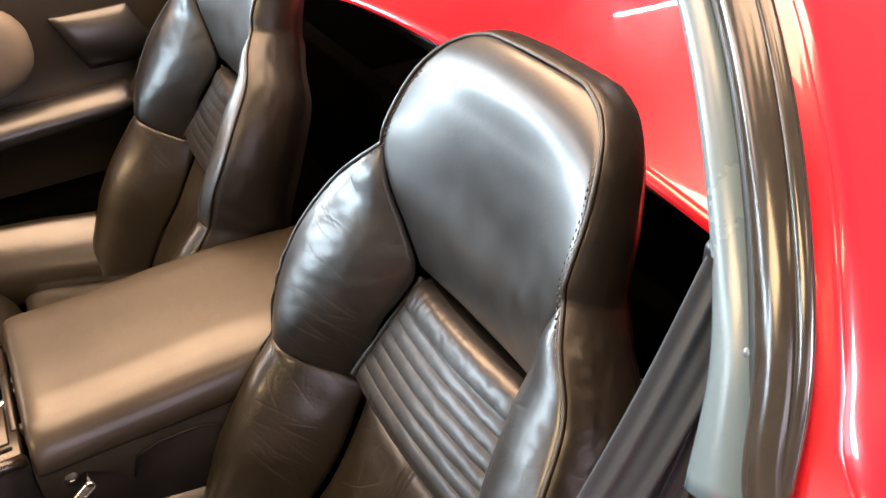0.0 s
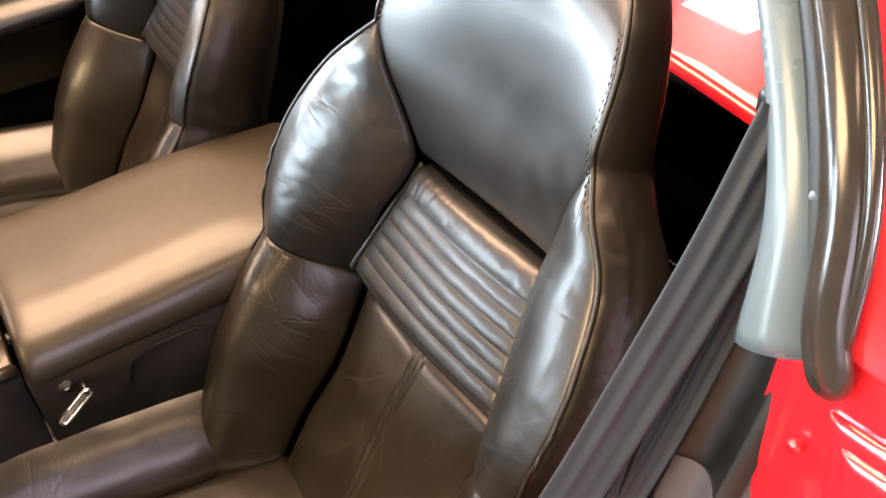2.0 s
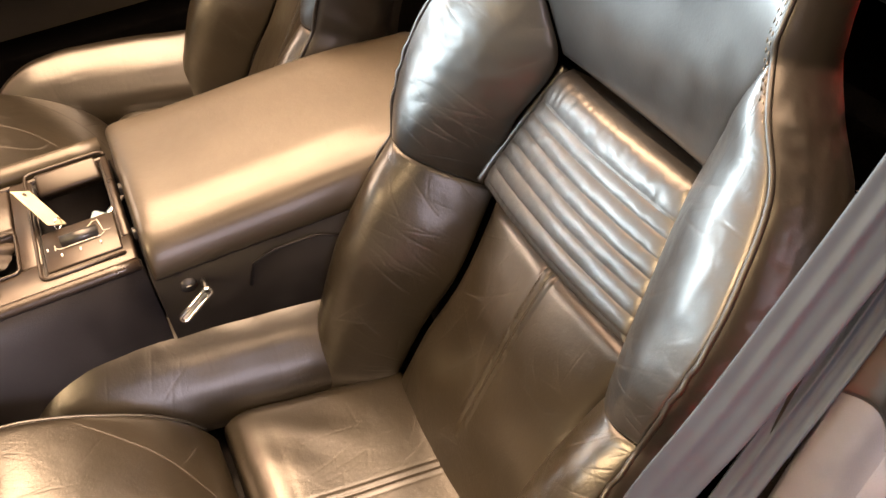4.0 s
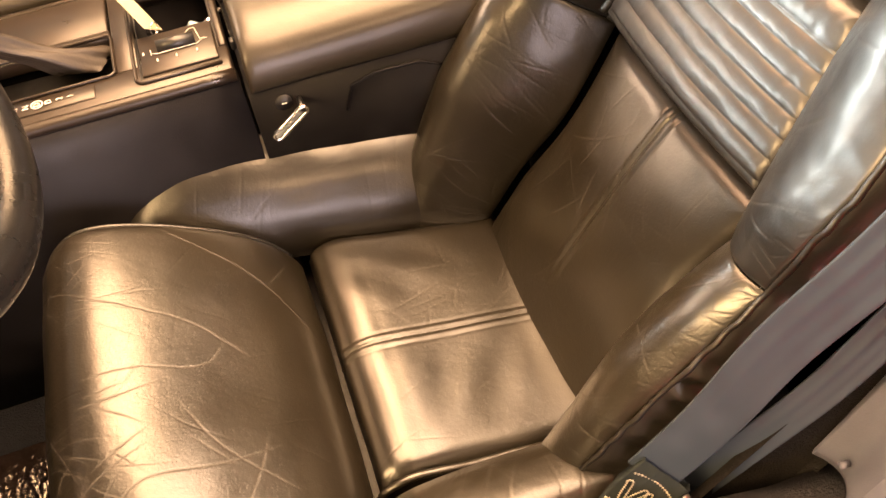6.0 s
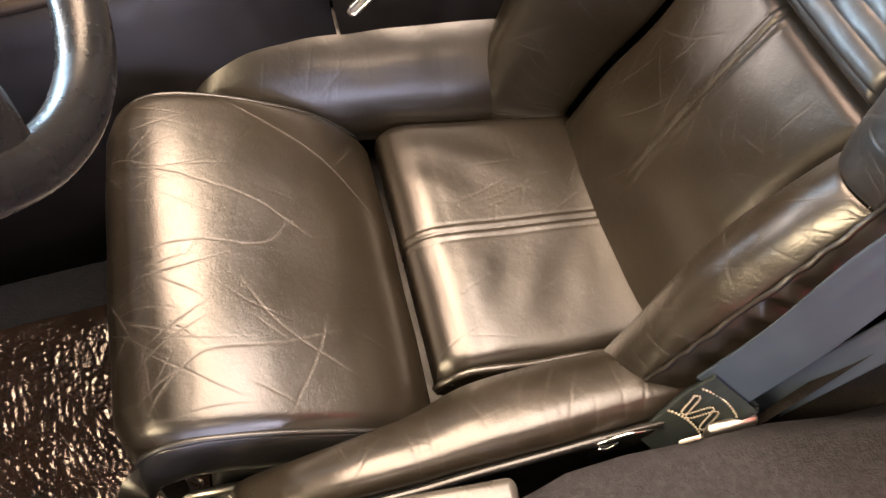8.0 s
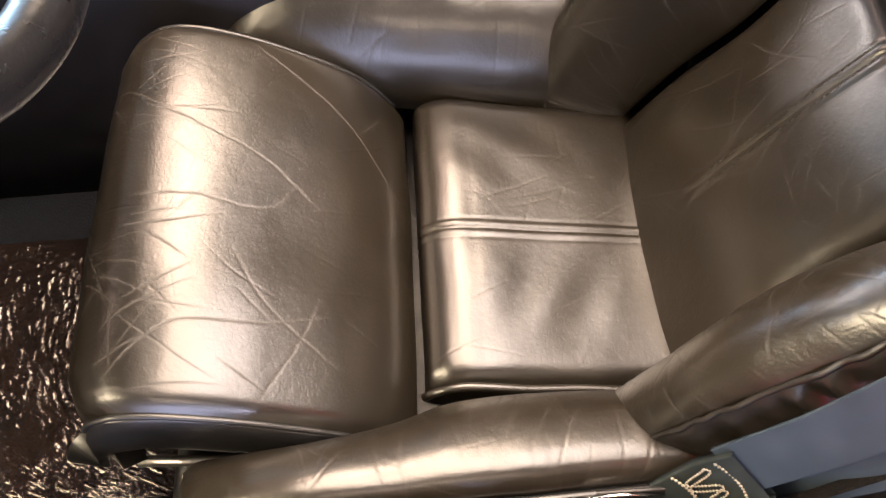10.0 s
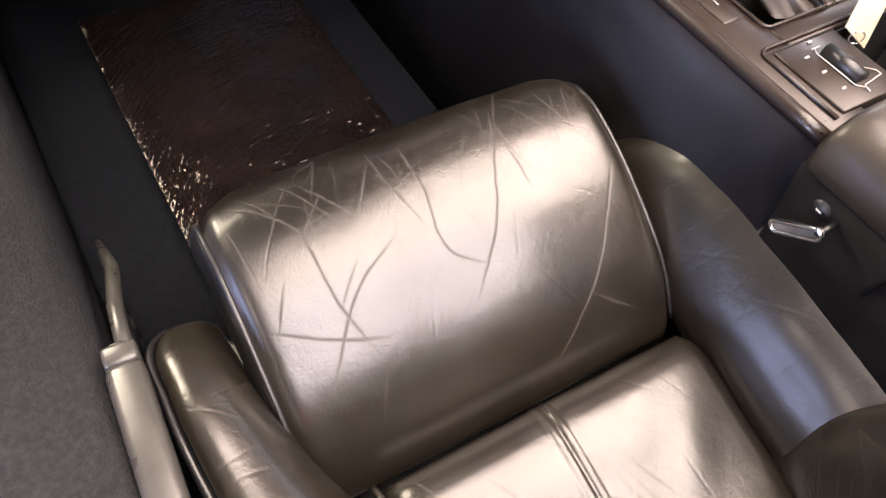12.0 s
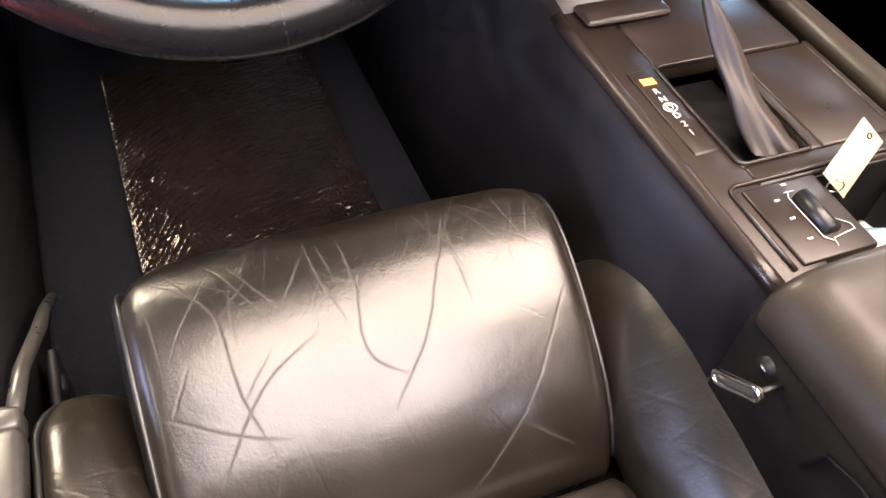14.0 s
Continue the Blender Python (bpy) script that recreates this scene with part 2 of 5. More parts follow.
def grid_faces(nu, nv, off=0):
    return [(off + j * nu + i, off + j * nu + i + 1, off + (j + 1) * nu + i + 1, off + (j + 1) * nu + i)
            for j in range(nv - 1) for i in range(nu - 1)]


def spaced(n, tight=0.45):
    t = np.linspace(0, 1, n)
    return (1 - tight) * t + tight * (0.5 - 0.5 * np.cos(np.pi * t))


def sheet(name, fn, nu, nv, mat, parent=None, label="", bulge=0.0, tuck=0.008, soft=0.009, depth=0.03, extra=None, out=(0, 0, 1), worn=None):
    """A stuffed panel over fn(a, b): swollen in the middle, drawn in along its borders, with a turned-back edge."""
    a, b = np.meshgrid(spaced(nu), spaced(nv))
    p = fn(a, b)
    du, dv = np.gradient(p, axis=1), np.gradient(p, axis=0)
    n = np.cross(du, dv)
    n /= np.maximum(np.linalg.norm(n, axis=2, keepdims=True), 1e-9)
    flip = float((n * np.array(out, float)).sum(2).mean()) < 0
    if flip:
        n = -n
    lu = np.linalg.norm(np.diff(p, axis=1), axis=2).sum(1)[:, None]
    lv = np.linalg.norm(np.diff(p, axis=0), axis=2).sum(0)[None, :]
    de = np.minimum(np.minimum(a, 1 - a) * lu, np.minimum(b, 1 - b) * lv)
    h = bulge * np.sqrt(np.clip(np.sin(np.pi * a) * np.sin(np.pi * b), 0, 1)) - tuck * np.exp(-(de / soft) ** 1.5)
    if extra is not None:
        h = h + extra(a, b, p)
    q = p + n * h[..., None]
    verts = list(q.reshape(-1, 3))
    faces = grid_faces(nu, nv)
    ring = ([(0, i) for i in range(nu)] + [(j, nu - 1) for j in range(1, nv)]
            + [(nv - 1, i) for i in range(nu - 2, -1, -1)] + [(j, 0) for j in range(nv - 2, 0, -1)])
    o = len(verts)
    verts += [q[j, i] - n[j, i] * depth for j, i in ring]
    k = len(ring)
    for r in range(k):
        r2 = (r + 1) % k
        (j, i), (j2, i2) = ring[r], ring[r2]
        faces.append((j * nu + i, o + r, o + r2, j2 * nu + i2))
    if flip:
        faces = [f[::-1] for f in faces]
    ob = mesh_ob(name, verts, faces, mat, parent, label)
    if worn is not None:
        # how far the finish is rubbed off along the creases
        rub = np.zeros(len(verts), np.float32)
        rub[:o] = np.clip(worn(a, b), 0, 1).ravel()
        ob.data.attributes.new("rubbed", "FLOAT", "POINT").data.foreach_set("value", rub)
    return ob


def tube(name, pts, r, mat, parent=None, label="", sides=8, closed=False):
    """A round bead along points; r may be a list."""
    pts = np.array(pts, float)
    k = len(pts)
    rr = np.full(k, r) if np.isscalar(r) else np.array(r, float)
    t = np.gradient(pts, axis=0)
    if closed:
        t = np.roll(pts, -1, 0) - np.roll(pts, 1, 0)
    t /= np.linalg.norm(t, axis=1)[:, None]
    up = np.array([0.0, 0.0, 1.0]) if abs(t[0][2]) < 0.9 else np.array([1.0, 0.0, 0.0])
    verts = []
    for p, d, q in zip(pts, t, rr):
        x = up - d * (up @ d)
        x /= np.linalg.norm(x)
        up = x
        y = np.cross(d, x)
        verts += [p + q * (math.cos(c) * x + math.sin(c) * y) for c in np.linspace(0, 2 * math.pi, sides, endpoint=False)]
    faces = []
    for j in range(k if closed else k - 1):
        j2 = (j + 1) % k
        for i in range(sides):
            i2 = (i + 1) % sides
            faces.append((j * sides + i, j * sides + i2, j2 * sides + i2, j2 * sides + i))
    if not closed:
        faces += [tuple(range(sides))[::-1], tuple((k - 1) * sides + i for i in range(sides))]
    return mesh_ob(name, verts, faces, mat, parent, label)


def stitches(name, pts, mat, parent, step=0.006, long=0.0042, r=0.0006):
    """A row of thread stitches along points, joined."""
    pts = np.array(pts, float)
    d = np.concatenate([[0], np.cumsum(np.linalg.norm(np.diff(pts, axis=0), axis=1))])
    at = lambda x: np.array([np.interp(x, d, pts[:, i]) for i in range(3)])
    verts, faces = [], []
    for x in np.arange(0, d[-1] - long, step):
        a, b = at(x), at(x + long)
        ax = (b - a) / np.linalg.norm(b - a)
        u = np.cross(ax, (0.3, 0.5, 0.8))
        u /= np.linalg.norm(u)
        w = np.cross(ax, u)
        o = len(verts)
        m = (a + b) / 2
        verts += [a, m + r * u, m + r * w, m - r * u, m - r * w, b]
        faces += [(o, o + 1, o + 2), (o, o + 2, o + 3), (o, o + 3, o + 4), (o, o + 4, o + 1),
                  (o + 5, o + 2, o + 1), (o + 5, o + 3, o + 2), (o + 5, o + 4, o + 3), (o + 5, o + 1, o + 4)]
    return mesh_ob(name, verts, faces, mat, parent)


def box(bm, x0, x1, y0, y1, z0, z1):
    vs = [bm.verts.new(c) for c in ((x0, y0, z0), (x1, y0, z0), (x1, y1, z0), (x0, y1, z0), (x0, y0, z1), (x1, y0, z1), (x1, y1, z1), (x0, y1, z1))]
    fs = [bm.faces.new([vs[i] for i in f]) for f in ((3, 2, 1, 0), (4, 5, 6, 7), (0, 1, 5, 4), (1, 2, 6, 5), (2, 3, 7, 6), (3, 0, 4, 7))]
    return vs, fs


def block(name, x0, x1, y0, y1, z0, z1, mat, parent=None, label="", r=0.004, seg=2, turn=None, smooth=True):
    """A rounded block; turn is a matrix laid over it."""
    bm = bmesh.new()
    box(bm, x0, x1, y0, y1, z0, z1)
    if r:
        bmesh.ops.bevel(bm, geom=list(bm.edges), offset=r, segments=seg, profile=0.5, affect="EDGES")
    if turn is not None:
        bmesh.ops.transform(bm, matrix=turn, verts=bm.verts)
    return part(name, bm, mat, parent, label, smooth)


def extrude(name, section, along, mat, parent=None, label="", closed=True, smooth=True, caps=True):
    """A section of (y, z) points carried along x stations: (x, scale_y, scale_z, dy, dz)."""
    k = len(section)
    verts = [(x, y * sy + dy, z * sz + dz) for x, sy, sz, dy, dz in along for y, z in section]
    faces = []
    for j in range(len(along) - 1):
        for i in range(k if closed else k - 1):
            i2 = (i + 1) % k
            faces.append((j * k + i, j * k + i2, (j + 1) * k + i2, (j + 1) * k + i))
    if caps and closed:
        faces += [tuple(range(k))[::-1], tuple((len(along) - 1) * k + i for i in range(k))]
    bm = bmesh.new()
    vs = [bm.verts.new(v) for v in verts]
    for f in faces:
        bm.faces.new([vs[i] for i in f])
    ob = part(name, bm, mat, parent, label, smooth)
    return ob


def flat_text(name, text, size, mat, parent, m, depth=0.0003):
    """Printed characters as a thin mesh."""
    c = bpy.data.curves.new(name, "FONT")
    c.body, c.size, c.extrude, c.align_x, c.align_y = text, size, depth, "CENTER", "CENTER"
    tmp = bpy.data.objects.new(name + "_tmp", c)
    me = bpy.data.meshes.new_from_object(tmp)
    bpy.data.objects.remove(tmp)
    bpy.data.curves.remove(c)
    me.name = name
    me.transform(m)
    me.materials.clear()
    me.materials.append(mat)
    ob = new(name, me)
    ob.parent = parent
    return ob

# ---- the showroom ----
GROUND = -0.10
block("floor", -9, 7, -4, 9, GROUND - 0.1, GROUND, M_FLOOR, None, "", 0, smooth=False)
tagged(bpy.data.objects["floor"], "grey polished showroom floor under the car", "floor", kind="structure")
for nm, c in (("wall_north", (-9.1, -9, -4, 9)), ("wall_south", (7, 7.1, -4, 9)), ("wall_east", (-9, 7, 9, 9.1)), ("wall_west", (-9, 7, -4.1, -4))):
    tagged(block(nm, *c, GROUND, 3.1, M_WALL, None, "", 0, smooth=False), "plain dark brown-painted showroom wall", "wall", kind="structure")
tagged(block("ceiling", -9, 7, -4, 9, 3.1, 3.2, M_CEILING, None, "", 0, smooth=False), "plain brown-grey showroom ceiling", "ceiling", kind="structure")

# ---- the car body round the cabin ----
YC = 1.165          # middle of the car
car = thing("sports_car", "glossy red two-seat sports car body with its roof panel removed", "car")

# pillar line at the back of the door opening, rising inward and rearward
PILLAR = path3((0.545, 0.376, 0.790), (0.568, 0.398, 0.879), (0.600, 0.452, 0.970), (0.640, 0.530, 1.045), (0.690, 0.640, 1.105))


CAP_LINE = path3((0.547, 0.368, 0.792), (0.569, 0.394, 0.879), (0.600, 0.451, 0.970), (0.640, 0.530, 1.045), (0.690, 0.640, 1.105))
SEAL = path3((0.562, 0.362, 0.752), (0.553, 0.360, 0.764), (0.548, 0.363, 0.780), (0.548, 0.371, 0.800), (0.568, 0.397, 0.879), (0.600, 0.452, 0.970), (0.640, 0.530, 1.045), (0.690, 0.640, 1.105))


def bead(name, offset, r0, r1, mat, label, lo=0.0, hi=1.0, flat=1.0, n=40, line=PILLAR):
    """A seal that follows the pillar line, oval in section."""
    u = np.linspace(lo, hi, n)
    c = line(u) + np.array(offset)
    t = np.gradient(c, axis=0)
    t /= np.linalg.norm(t, axis=1)[:, None]
    side = np.cross(t, (-0.85, -0.45, 0.25))
    side /= np.linalg.norm(side, axis=1)[:, None]
    front = np.cross(side, t)
    ang = np.linspace(0, 2 * math.pi, 18, endpoint=False)
    rad = ip(np.linspace(0, 1, len(r0)), r0)(np.linspace(0, 1, n)) if isinstance(r0, list) else np.linspace(r0, r1, n)
    verts = [p + r * math.cos(g) * s + r * flat * math.sin(g) * f for p, s, f, r in zip(c, side, front, rad) for g in ang]
    k = len(ang)
    faces = [(j * k + i, j * k + (i + 1) % k, (j + 1) * k + (i + 1) % k, (j + 1) * k + i) for j in range(n - 1) for i in range(k)]
    faces += [tuple(range(k))[::-1], tuple((n - 1) * k + i for i in range(k))]
    return mesh_ob(name, verts, faces, mat, car, label)


bead("weatherstrip", (0.0055, -0.0045, 0.0), [0.006, 0.0135, 0.0145, 0.0140] + [0.0138] * 17, 0, M_RUBBER, "shiny black rubber door seal ending in a drooping lip", 0, 1, 0.75, 90, SEAL)
bead("weatherstrip_lip", (0.010, -0.020, 0.004), 0.006, 0.006, M_RUBBER, "thin outer lip of the door seal", 0.02, 1, 1.0)
bead("seal_channel", (0.020, 0.014, -0.006), 0.014, 0.014, M_DARK, "dark channel beside the seal", 0.0, 1, 0.6)
bead("pillar_cap", (0.010, 0.031, -0.024), [0.0275, 0.0195, 0.0155, 0.0138, 0.0126, 0.0118, 0.0105], 0, M_CAP, "pale grey vinyl pillar trim flaring at its foot", 0.0, 1, 0.7, 40, CAP_LINE)
tube("seal_nick", [(0.560, 0.4055, 0.884), (0.5585, 0.404, 0.8875), (0.559, 0.405, 0.891)], [0.0012, 0.0026, 0.001], M_CAP, car, "pale nick in the seal", 8)

# quarter panel behind the pillar
OUT_Y = ip([0.10, 0.35, 0.55, 0.68, 0.76, 0.82, 0.88, 0.97, 1.045, 1.11], [0.20, 0.12, 0.11, 0.15, 0.245, 0.335, 0.366, 0.425, 0.505, 0.61])
FRONT_X = ip([0.10, 0.45, 0.68, 0.79, 0.88, 0.97, 1.045, 1.11], [0.50, 0.56, 0.60, 0.582, 0.600, 0.633, 0.673, 0.724])


def quarter(a, b):
    z = 0.10 + 1.01 * b
    x0 = FRONT_X(z)
    x = x0 + a * (1.75 - x0)
    y = OUT_Y(z) + 0.10 * a * np.clip(b, 0, 1) + 0.02 * a
    return np.stack([x, y, z - 0.30 * a * np.clip((b - 0.6) / 0.4, 0, 1)], -1)


sheet("quarter_panel", quarter, 60, 70, M_RED, car, "curved glossy red rear quarter", tuck=0.004, soft=0.006, depth=0.012, out=(0, -1, 0))


# Unseen sheet, added so the seat side doesn't mirror the red panel.
sheet("inner_lining", lambda a, b: quarter(0.5 * a, 0.55 + 0.43 * b) + np.array([0.012, 0.028, -0.012]), 24, 30, M_DARK, car, "unseen black lining inside the rear quarter", tuck=0.002, depth=0.006, out=(0, 1, 0))


def flange(a, b):
    z = 0.74 + 0.365 * b
    p = np.stack([FRONT_X(z), OUT_Y(z), z], -1)
    q = PILLAR(np.clip((z - 0.79) / 0.315, 0, 1)) + np.array([0.020, -0.014, 0.0])
    return p + (q - p) * a[..., None]


sheet("pillar_flange", flange, 10, 40, M_RED, car, "red painted flange beside the seal", tuck=0.002, soft=0.004, depth=0.004, out=(-1, -1, 0))

# door jamb: red wall facing forward below the pillar, stepping down to the sill
JX = ip([0.10, 0.42, 0.55, 0.68, 0.76, 0.80], [0.42, 0.50, 0.548, 0.565, 0.572, 0.574])


def jamb(a, b):
    z = 0.10 + 0.695 * b
    y = 0.405 + a * (OUT_Y(z) - 0.405)
    return np.stack([JX(z) + 0.03 * a**2, y, z], -1)


def jamb_relief(a, b, p):
    y, z = p[..., 1], p[..., 2]
    r1 = 0.006 * np.exp(-((z - 0.655 + 0.35 * (y - 0.35)) / 0.006) ** 2) * (y < 0.345)
    r2 = 0.006 * np.exp(-((y - 0.345) / 0.006) ** 2) * (z < 0.66) * (z > 0.62)
    r3 = 0.004 * np.exp(-((y - 0.388) / 0.005) ** 2)
    return r1 + r2 + r3


sheet("door_jamb", jamb, 50, 90, M_RED, car, "red painted door jamb", tuck=0.003, depth=0.01, extra=jamb_relief, out=(-1, -0.3, 0))
sheet("jamb_boss", lambda a, b: jamb(0.25 + 0.7 * a, 0.70 + 0.212 * b) + np.array([-0.007, 0, 0]), 30, 30, M_RED, car, "raised red boss on the door jamb", tuck=0.003, soft=0.004, depth=0.012, out=(-1, -0.3, 0))
sheet("jamb_step", lambda a, b: jamb(0.31 + 0.64 * a, 0.70 + 0.188 * b) + np.array([-0.012, 0, 0]), 30, 30, M_RED, car, "upper step of the red boss", tuck=0.003, soft=0.004, depth=0.012, out=(-1, -0.3, 0))
tube("rivet", [(0.566, 0.368, 0.690), (0.558, 0.368, 0.690)], 0.006, M_RED, car, "", 10)

# sill: carpeted inner ledge, red outer step
SILL = [(0.452, 0.02), (0.450, 0.30), (0.444, 0.345), (0.425, 0.362), (0.36, 0.368), (0.30, 0.372), (0.30, 0.02)]
extrude("sill_carpet", SILL, [(-1.1, 1, 1, 0, 0), (-0.5, 1, 1, 0, 0), (0.13, 1, 1, 0, 0), (0.16, 1, 1, 0.006, 0.003), (0.19, 1, 1, 0.013, 0.007), (0.24, 1, 1, 0.015, 0.007), (0.30, 1, 1, 0.013, 0.003), (0.36, 1, 1, 0.012, 0.002), (0.42, 1, 1, 0.004, 0.0), (0.62, 1, 1, 0, 0)], M_SILL, car, "black carpet over the door sill")
extrude("sill_outer", [(0.298, 0.0), (0.298, 0.376), (0.27, 0.384), (0.16, 0.37), (0.12, 0.33), (0.11, 0.1), (0.14, 0.0)], [(-1.2, 1, 1, 0, 0), (0.60, 1, 1, 0, 0)], M_RED, car, "red outer sill")


def quarter_trim(a, b):
    z = 0.366 + 0.394 * b
    x = ip([0.30, 0.45, 0.55, 0.64, 0.72, 0.77], [0.431, 0.494, 0.528, 0.558, 0.585, 0.60])(z)
    return np.stack([x - 0.01 * a + 0.015 * np.sin(np.pi * a), 0.452 - 0.050 * a, z], -1)


sheet("quarter_trim", quarter_trim, 24, 40, M_TRIM, car, "grey plastic trim behind the door opening", tuck=0.004, depth=0.02, out=(-1, -0.3, 0))


def side_wall(a, b):
    z = 0.30 + 0.46 * b
    x = ip([0.30, 0.45, 0.55, 0.64, 0.76], [0.40, 0.500, 0.545, 0.575, 0.62])(z)
    return np.stack([x - 0.055 + 0.09 * a, 0.474 - 0.018 * a, z], -1)


sheet("side_carpet", side_wall, 24, 40, M_WELL, car, "dark brown carpet beside the belt", tuck=0.003, depth=0.01, out=(-0.5, 1, 0))
# Upper trim's darkness against the lit lower half is put into this sheet's colour.
sheet("trim_cover", lambda a, b: quarter_trim(a, 0.60 + 0.395 * b) + np.array([-0.004, -0.001, 0.0]), 16, 20, M_DARK, car, "dark upper end of the plastic trim", tuck=0.002, soft=0.004, depth=0.016, out=(-1, -0.3, 0))
tube("trim_screw", [(0.474, 0.430, 0.384), (0.4655, 0.4295, 0.3875)], 0.0032, M_TRIM, car, "small screw in the trim", 14)

# windscreen header and the roof hoop behind the seats, which frame the open roof
# Neither is in view; both are added to block lamp reflections in the seat.
extrude("windscreen_header", [(0.50, 1.095), (0.62, 1.112), (YC, 1.122), (1.71, 1.112), (1.83, 1.095), (1.80, 1.135), (YC, 1.165), (0.53, 1.135)],
        [(-0.64, 1, 1, 0, -0.085), (-0.46, 1, 1, 0, -0.025), (-0.40, 1, 1, 0, -0.01), (-0.23, 1, 1, 0, 0.012), (-0.21, 1, 1, 0, 0.02)], M_DARK, car, "black windscreen header rail")
for sy in (1, -1):
    a_y = lambda y: y if sy > 0 else 2 * YC - y
    tube("windscreen_pillar", [(-0.29, a_y(0.52), 1.125), (-0.50, a_y(0.46), 1.045), (-0.75, a_y(0.39), 0.93), (-1.0, a_y(0.33), 0.80)], 0.024, M_DARK, car, "", 10)
extrude("roof_hoop", [(0.62, 1.085), (0.72, 1.108), (YC, 1.118), (1.61, 1.108), (1.71, 1.085), (1.69, 1.125), (YC, 1.150), (0.64, 1.125)],
        [(0.735, 1, 1, 0, 0.0), (0.76, 1, 1, 0, 0.012), (0.90, 1, 1, 0, 0.012), (0.94, 1, 1, 0, 0)], M_DARK, car, "black roof hoop behind the seats")
tube("far_pillar", [(0.56, 2 * YC - 0.376, 0.80), (0.585, 2 * YC - 0.398, 0.879), (0.617, 2 * YC - 0.452, 0.970), (0.66, 2 * YC - 0.530, 1.045), (0.70, 2 * YC - 0.640, 1.108)], 0.024, M_RUBBER, car, "", 12)

# tub: floor, tunnel side, bulkhead, cargo well
floor_pan = [("cabin_floor", (-1.15, 0.62, 0.45, 1.88, 0.03, 0.102)), ("firewall", (-1.2, -1.15, 0.30, 2.0, 0.03, 0.76)),
             ("rear_bulkhead", (0.78, 0.82, 0.44, 1.90, 0.0, 0.62)), ("cargo_floor", (0.82, 2.0, 0.42, 1.92, 0.42, 0.46)),
             ("cargo_side", (0.62, 2.0, 0.38, 0.44, 0.10, 0.74)), ("cargo_side", (0.62, 2.0, 1.90, 1.96, 0.10, 0.74)),
             ("sill_carpet", (-1.15, 0.70, 1.88, 2.05, 0.03, 0.36)), ("parcel_step", (0.62, 0.80, 0.45, 1.88, 0.03, 0.30))]
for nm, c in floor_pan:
    block(nm, *c, M_FOOTWELL if nm == "cabin_floor" else M_SHADED_CARPET, car, "black carpet", 0.008)
# scuffs on the well behind the driver's seat
rng = random.Random(4)
for k in range(7):
    x, y, z = 0.776, 0.58 + 0.018 * k, 0.56 - 0.012 * k + rng.uniform(-0.015, 0.015)
    tube("scuff", [(x, y + 0.04 * u, z + 0.012 * math.sin(3 * u) * rng.uniform(0.4, 1)) for u in np.linspace(0, 1, 8)], 0.0007, M_STEEL, car, "", 5)

# lifted roof panel lying in the cargo well
roof = thing("roof_panel", "glossy red removable roof panel stored in the cargo well behind the seats", "roof panel", at=(1.325, YC, 0.765))


def roof_fn(a, b):
    x = -0.50 + 1.0 * b
    y = -0.60 + 1.20 * a
    return np.stack([x, y, 0.045 * (1 - (2 * a - 1) ** 2) + 0.0 * b - 0.02 * b**2 - 0.05], -1)


sheet("skin", roof_fn, 60, 40, M_RED, roof, "glossy red outer skin", tuck=0.004, soft=0.005, depth=0.010)
block("lining", -0.44, 0.49, -0.58, 0.58, -0.10, -0.07, M_DARK, roof, "black inner lining", 0.01)
block("support_foot", -0.40, 0.40, -0.05, 0.05, -0.30, -0.10, M_DARK, roof, "", 0.01)

# passenger door lining
pdoor = thing("passenger_door", "closed black passenger door with padded armrest and glossy upper panel", "door", at=(0, 0, 0))


def door_skin(a, b):
    z = 0.30 + 0.49 * b
    x = -0.85 + 1.50 * a
    y = 1.955 + 0.02 * np.cos(3 * b) - 0.03 * np.exp(-((z - 0.50) / 0.05) ** 2)
    return np.stack([x, y, z], -1)


sheet("door_panel", door_skin, 30, 40, M_VINYL, pdoor, "black vinyl door lining", tuck=0.004, depth=0.06, out=(0, -1, 0))
sheet("armrest", lambda a, b: np.stack([-0.45 + 0.88 * a, 1.88 + 0.055 * np.cos(np.pi * (b - 0.5)) * -1 + 0.03, 0.47 + 0.085 * b + 0.03 * a], -1), 30, 16, M_LEATHER_SMOOTH, pdoor, "padded leather armrest", 0.012, 0.01, 0.012, 0.05, out=(0, -1, 0.2))
bm = bmesh.new()
bmesh.ops.create_uvsphere(bm, u_segments=40, v_segments=24, radius=1.0)
for v in bm.verts:
    v.co = [math.copysign(abs(c) ** 0.75, c) * k for c, k in zip(v.co, (0.26, 0.065, 0.105))]
bmesh.ops.translate(bm, verts=bm.verts, vec=(0.02, 1.915, 0.685))
part("upper_pad", bm, M_TAUPE, pdoor, "taupe padded grab panel", True)
sheet("pull_panel", lambda a, b: np.stack([0.37 + 0.15 * a - 0.05 * b, 1.925 - 0.012 * np.sin(np.pi * b), 0.60 + 0.12 * b], -1), 20, 20, M_LEATHER_SMOOTH, pdoor, "glossy dark pull panel", 0.006, 0.006, 0.012, 0.03, out=(0, -1, 0.2))
block("belt_moulding", -0.85, 0.66, 1.93, 1.99, 0.79, 0.81, M_DARK, pdoor, "", 0.006)
block("door_outer", -0.85, 0.66, 2.0, 2.06, 0.25, 0.80, M_RED, pdoor, "red outer door skin", 0.02)

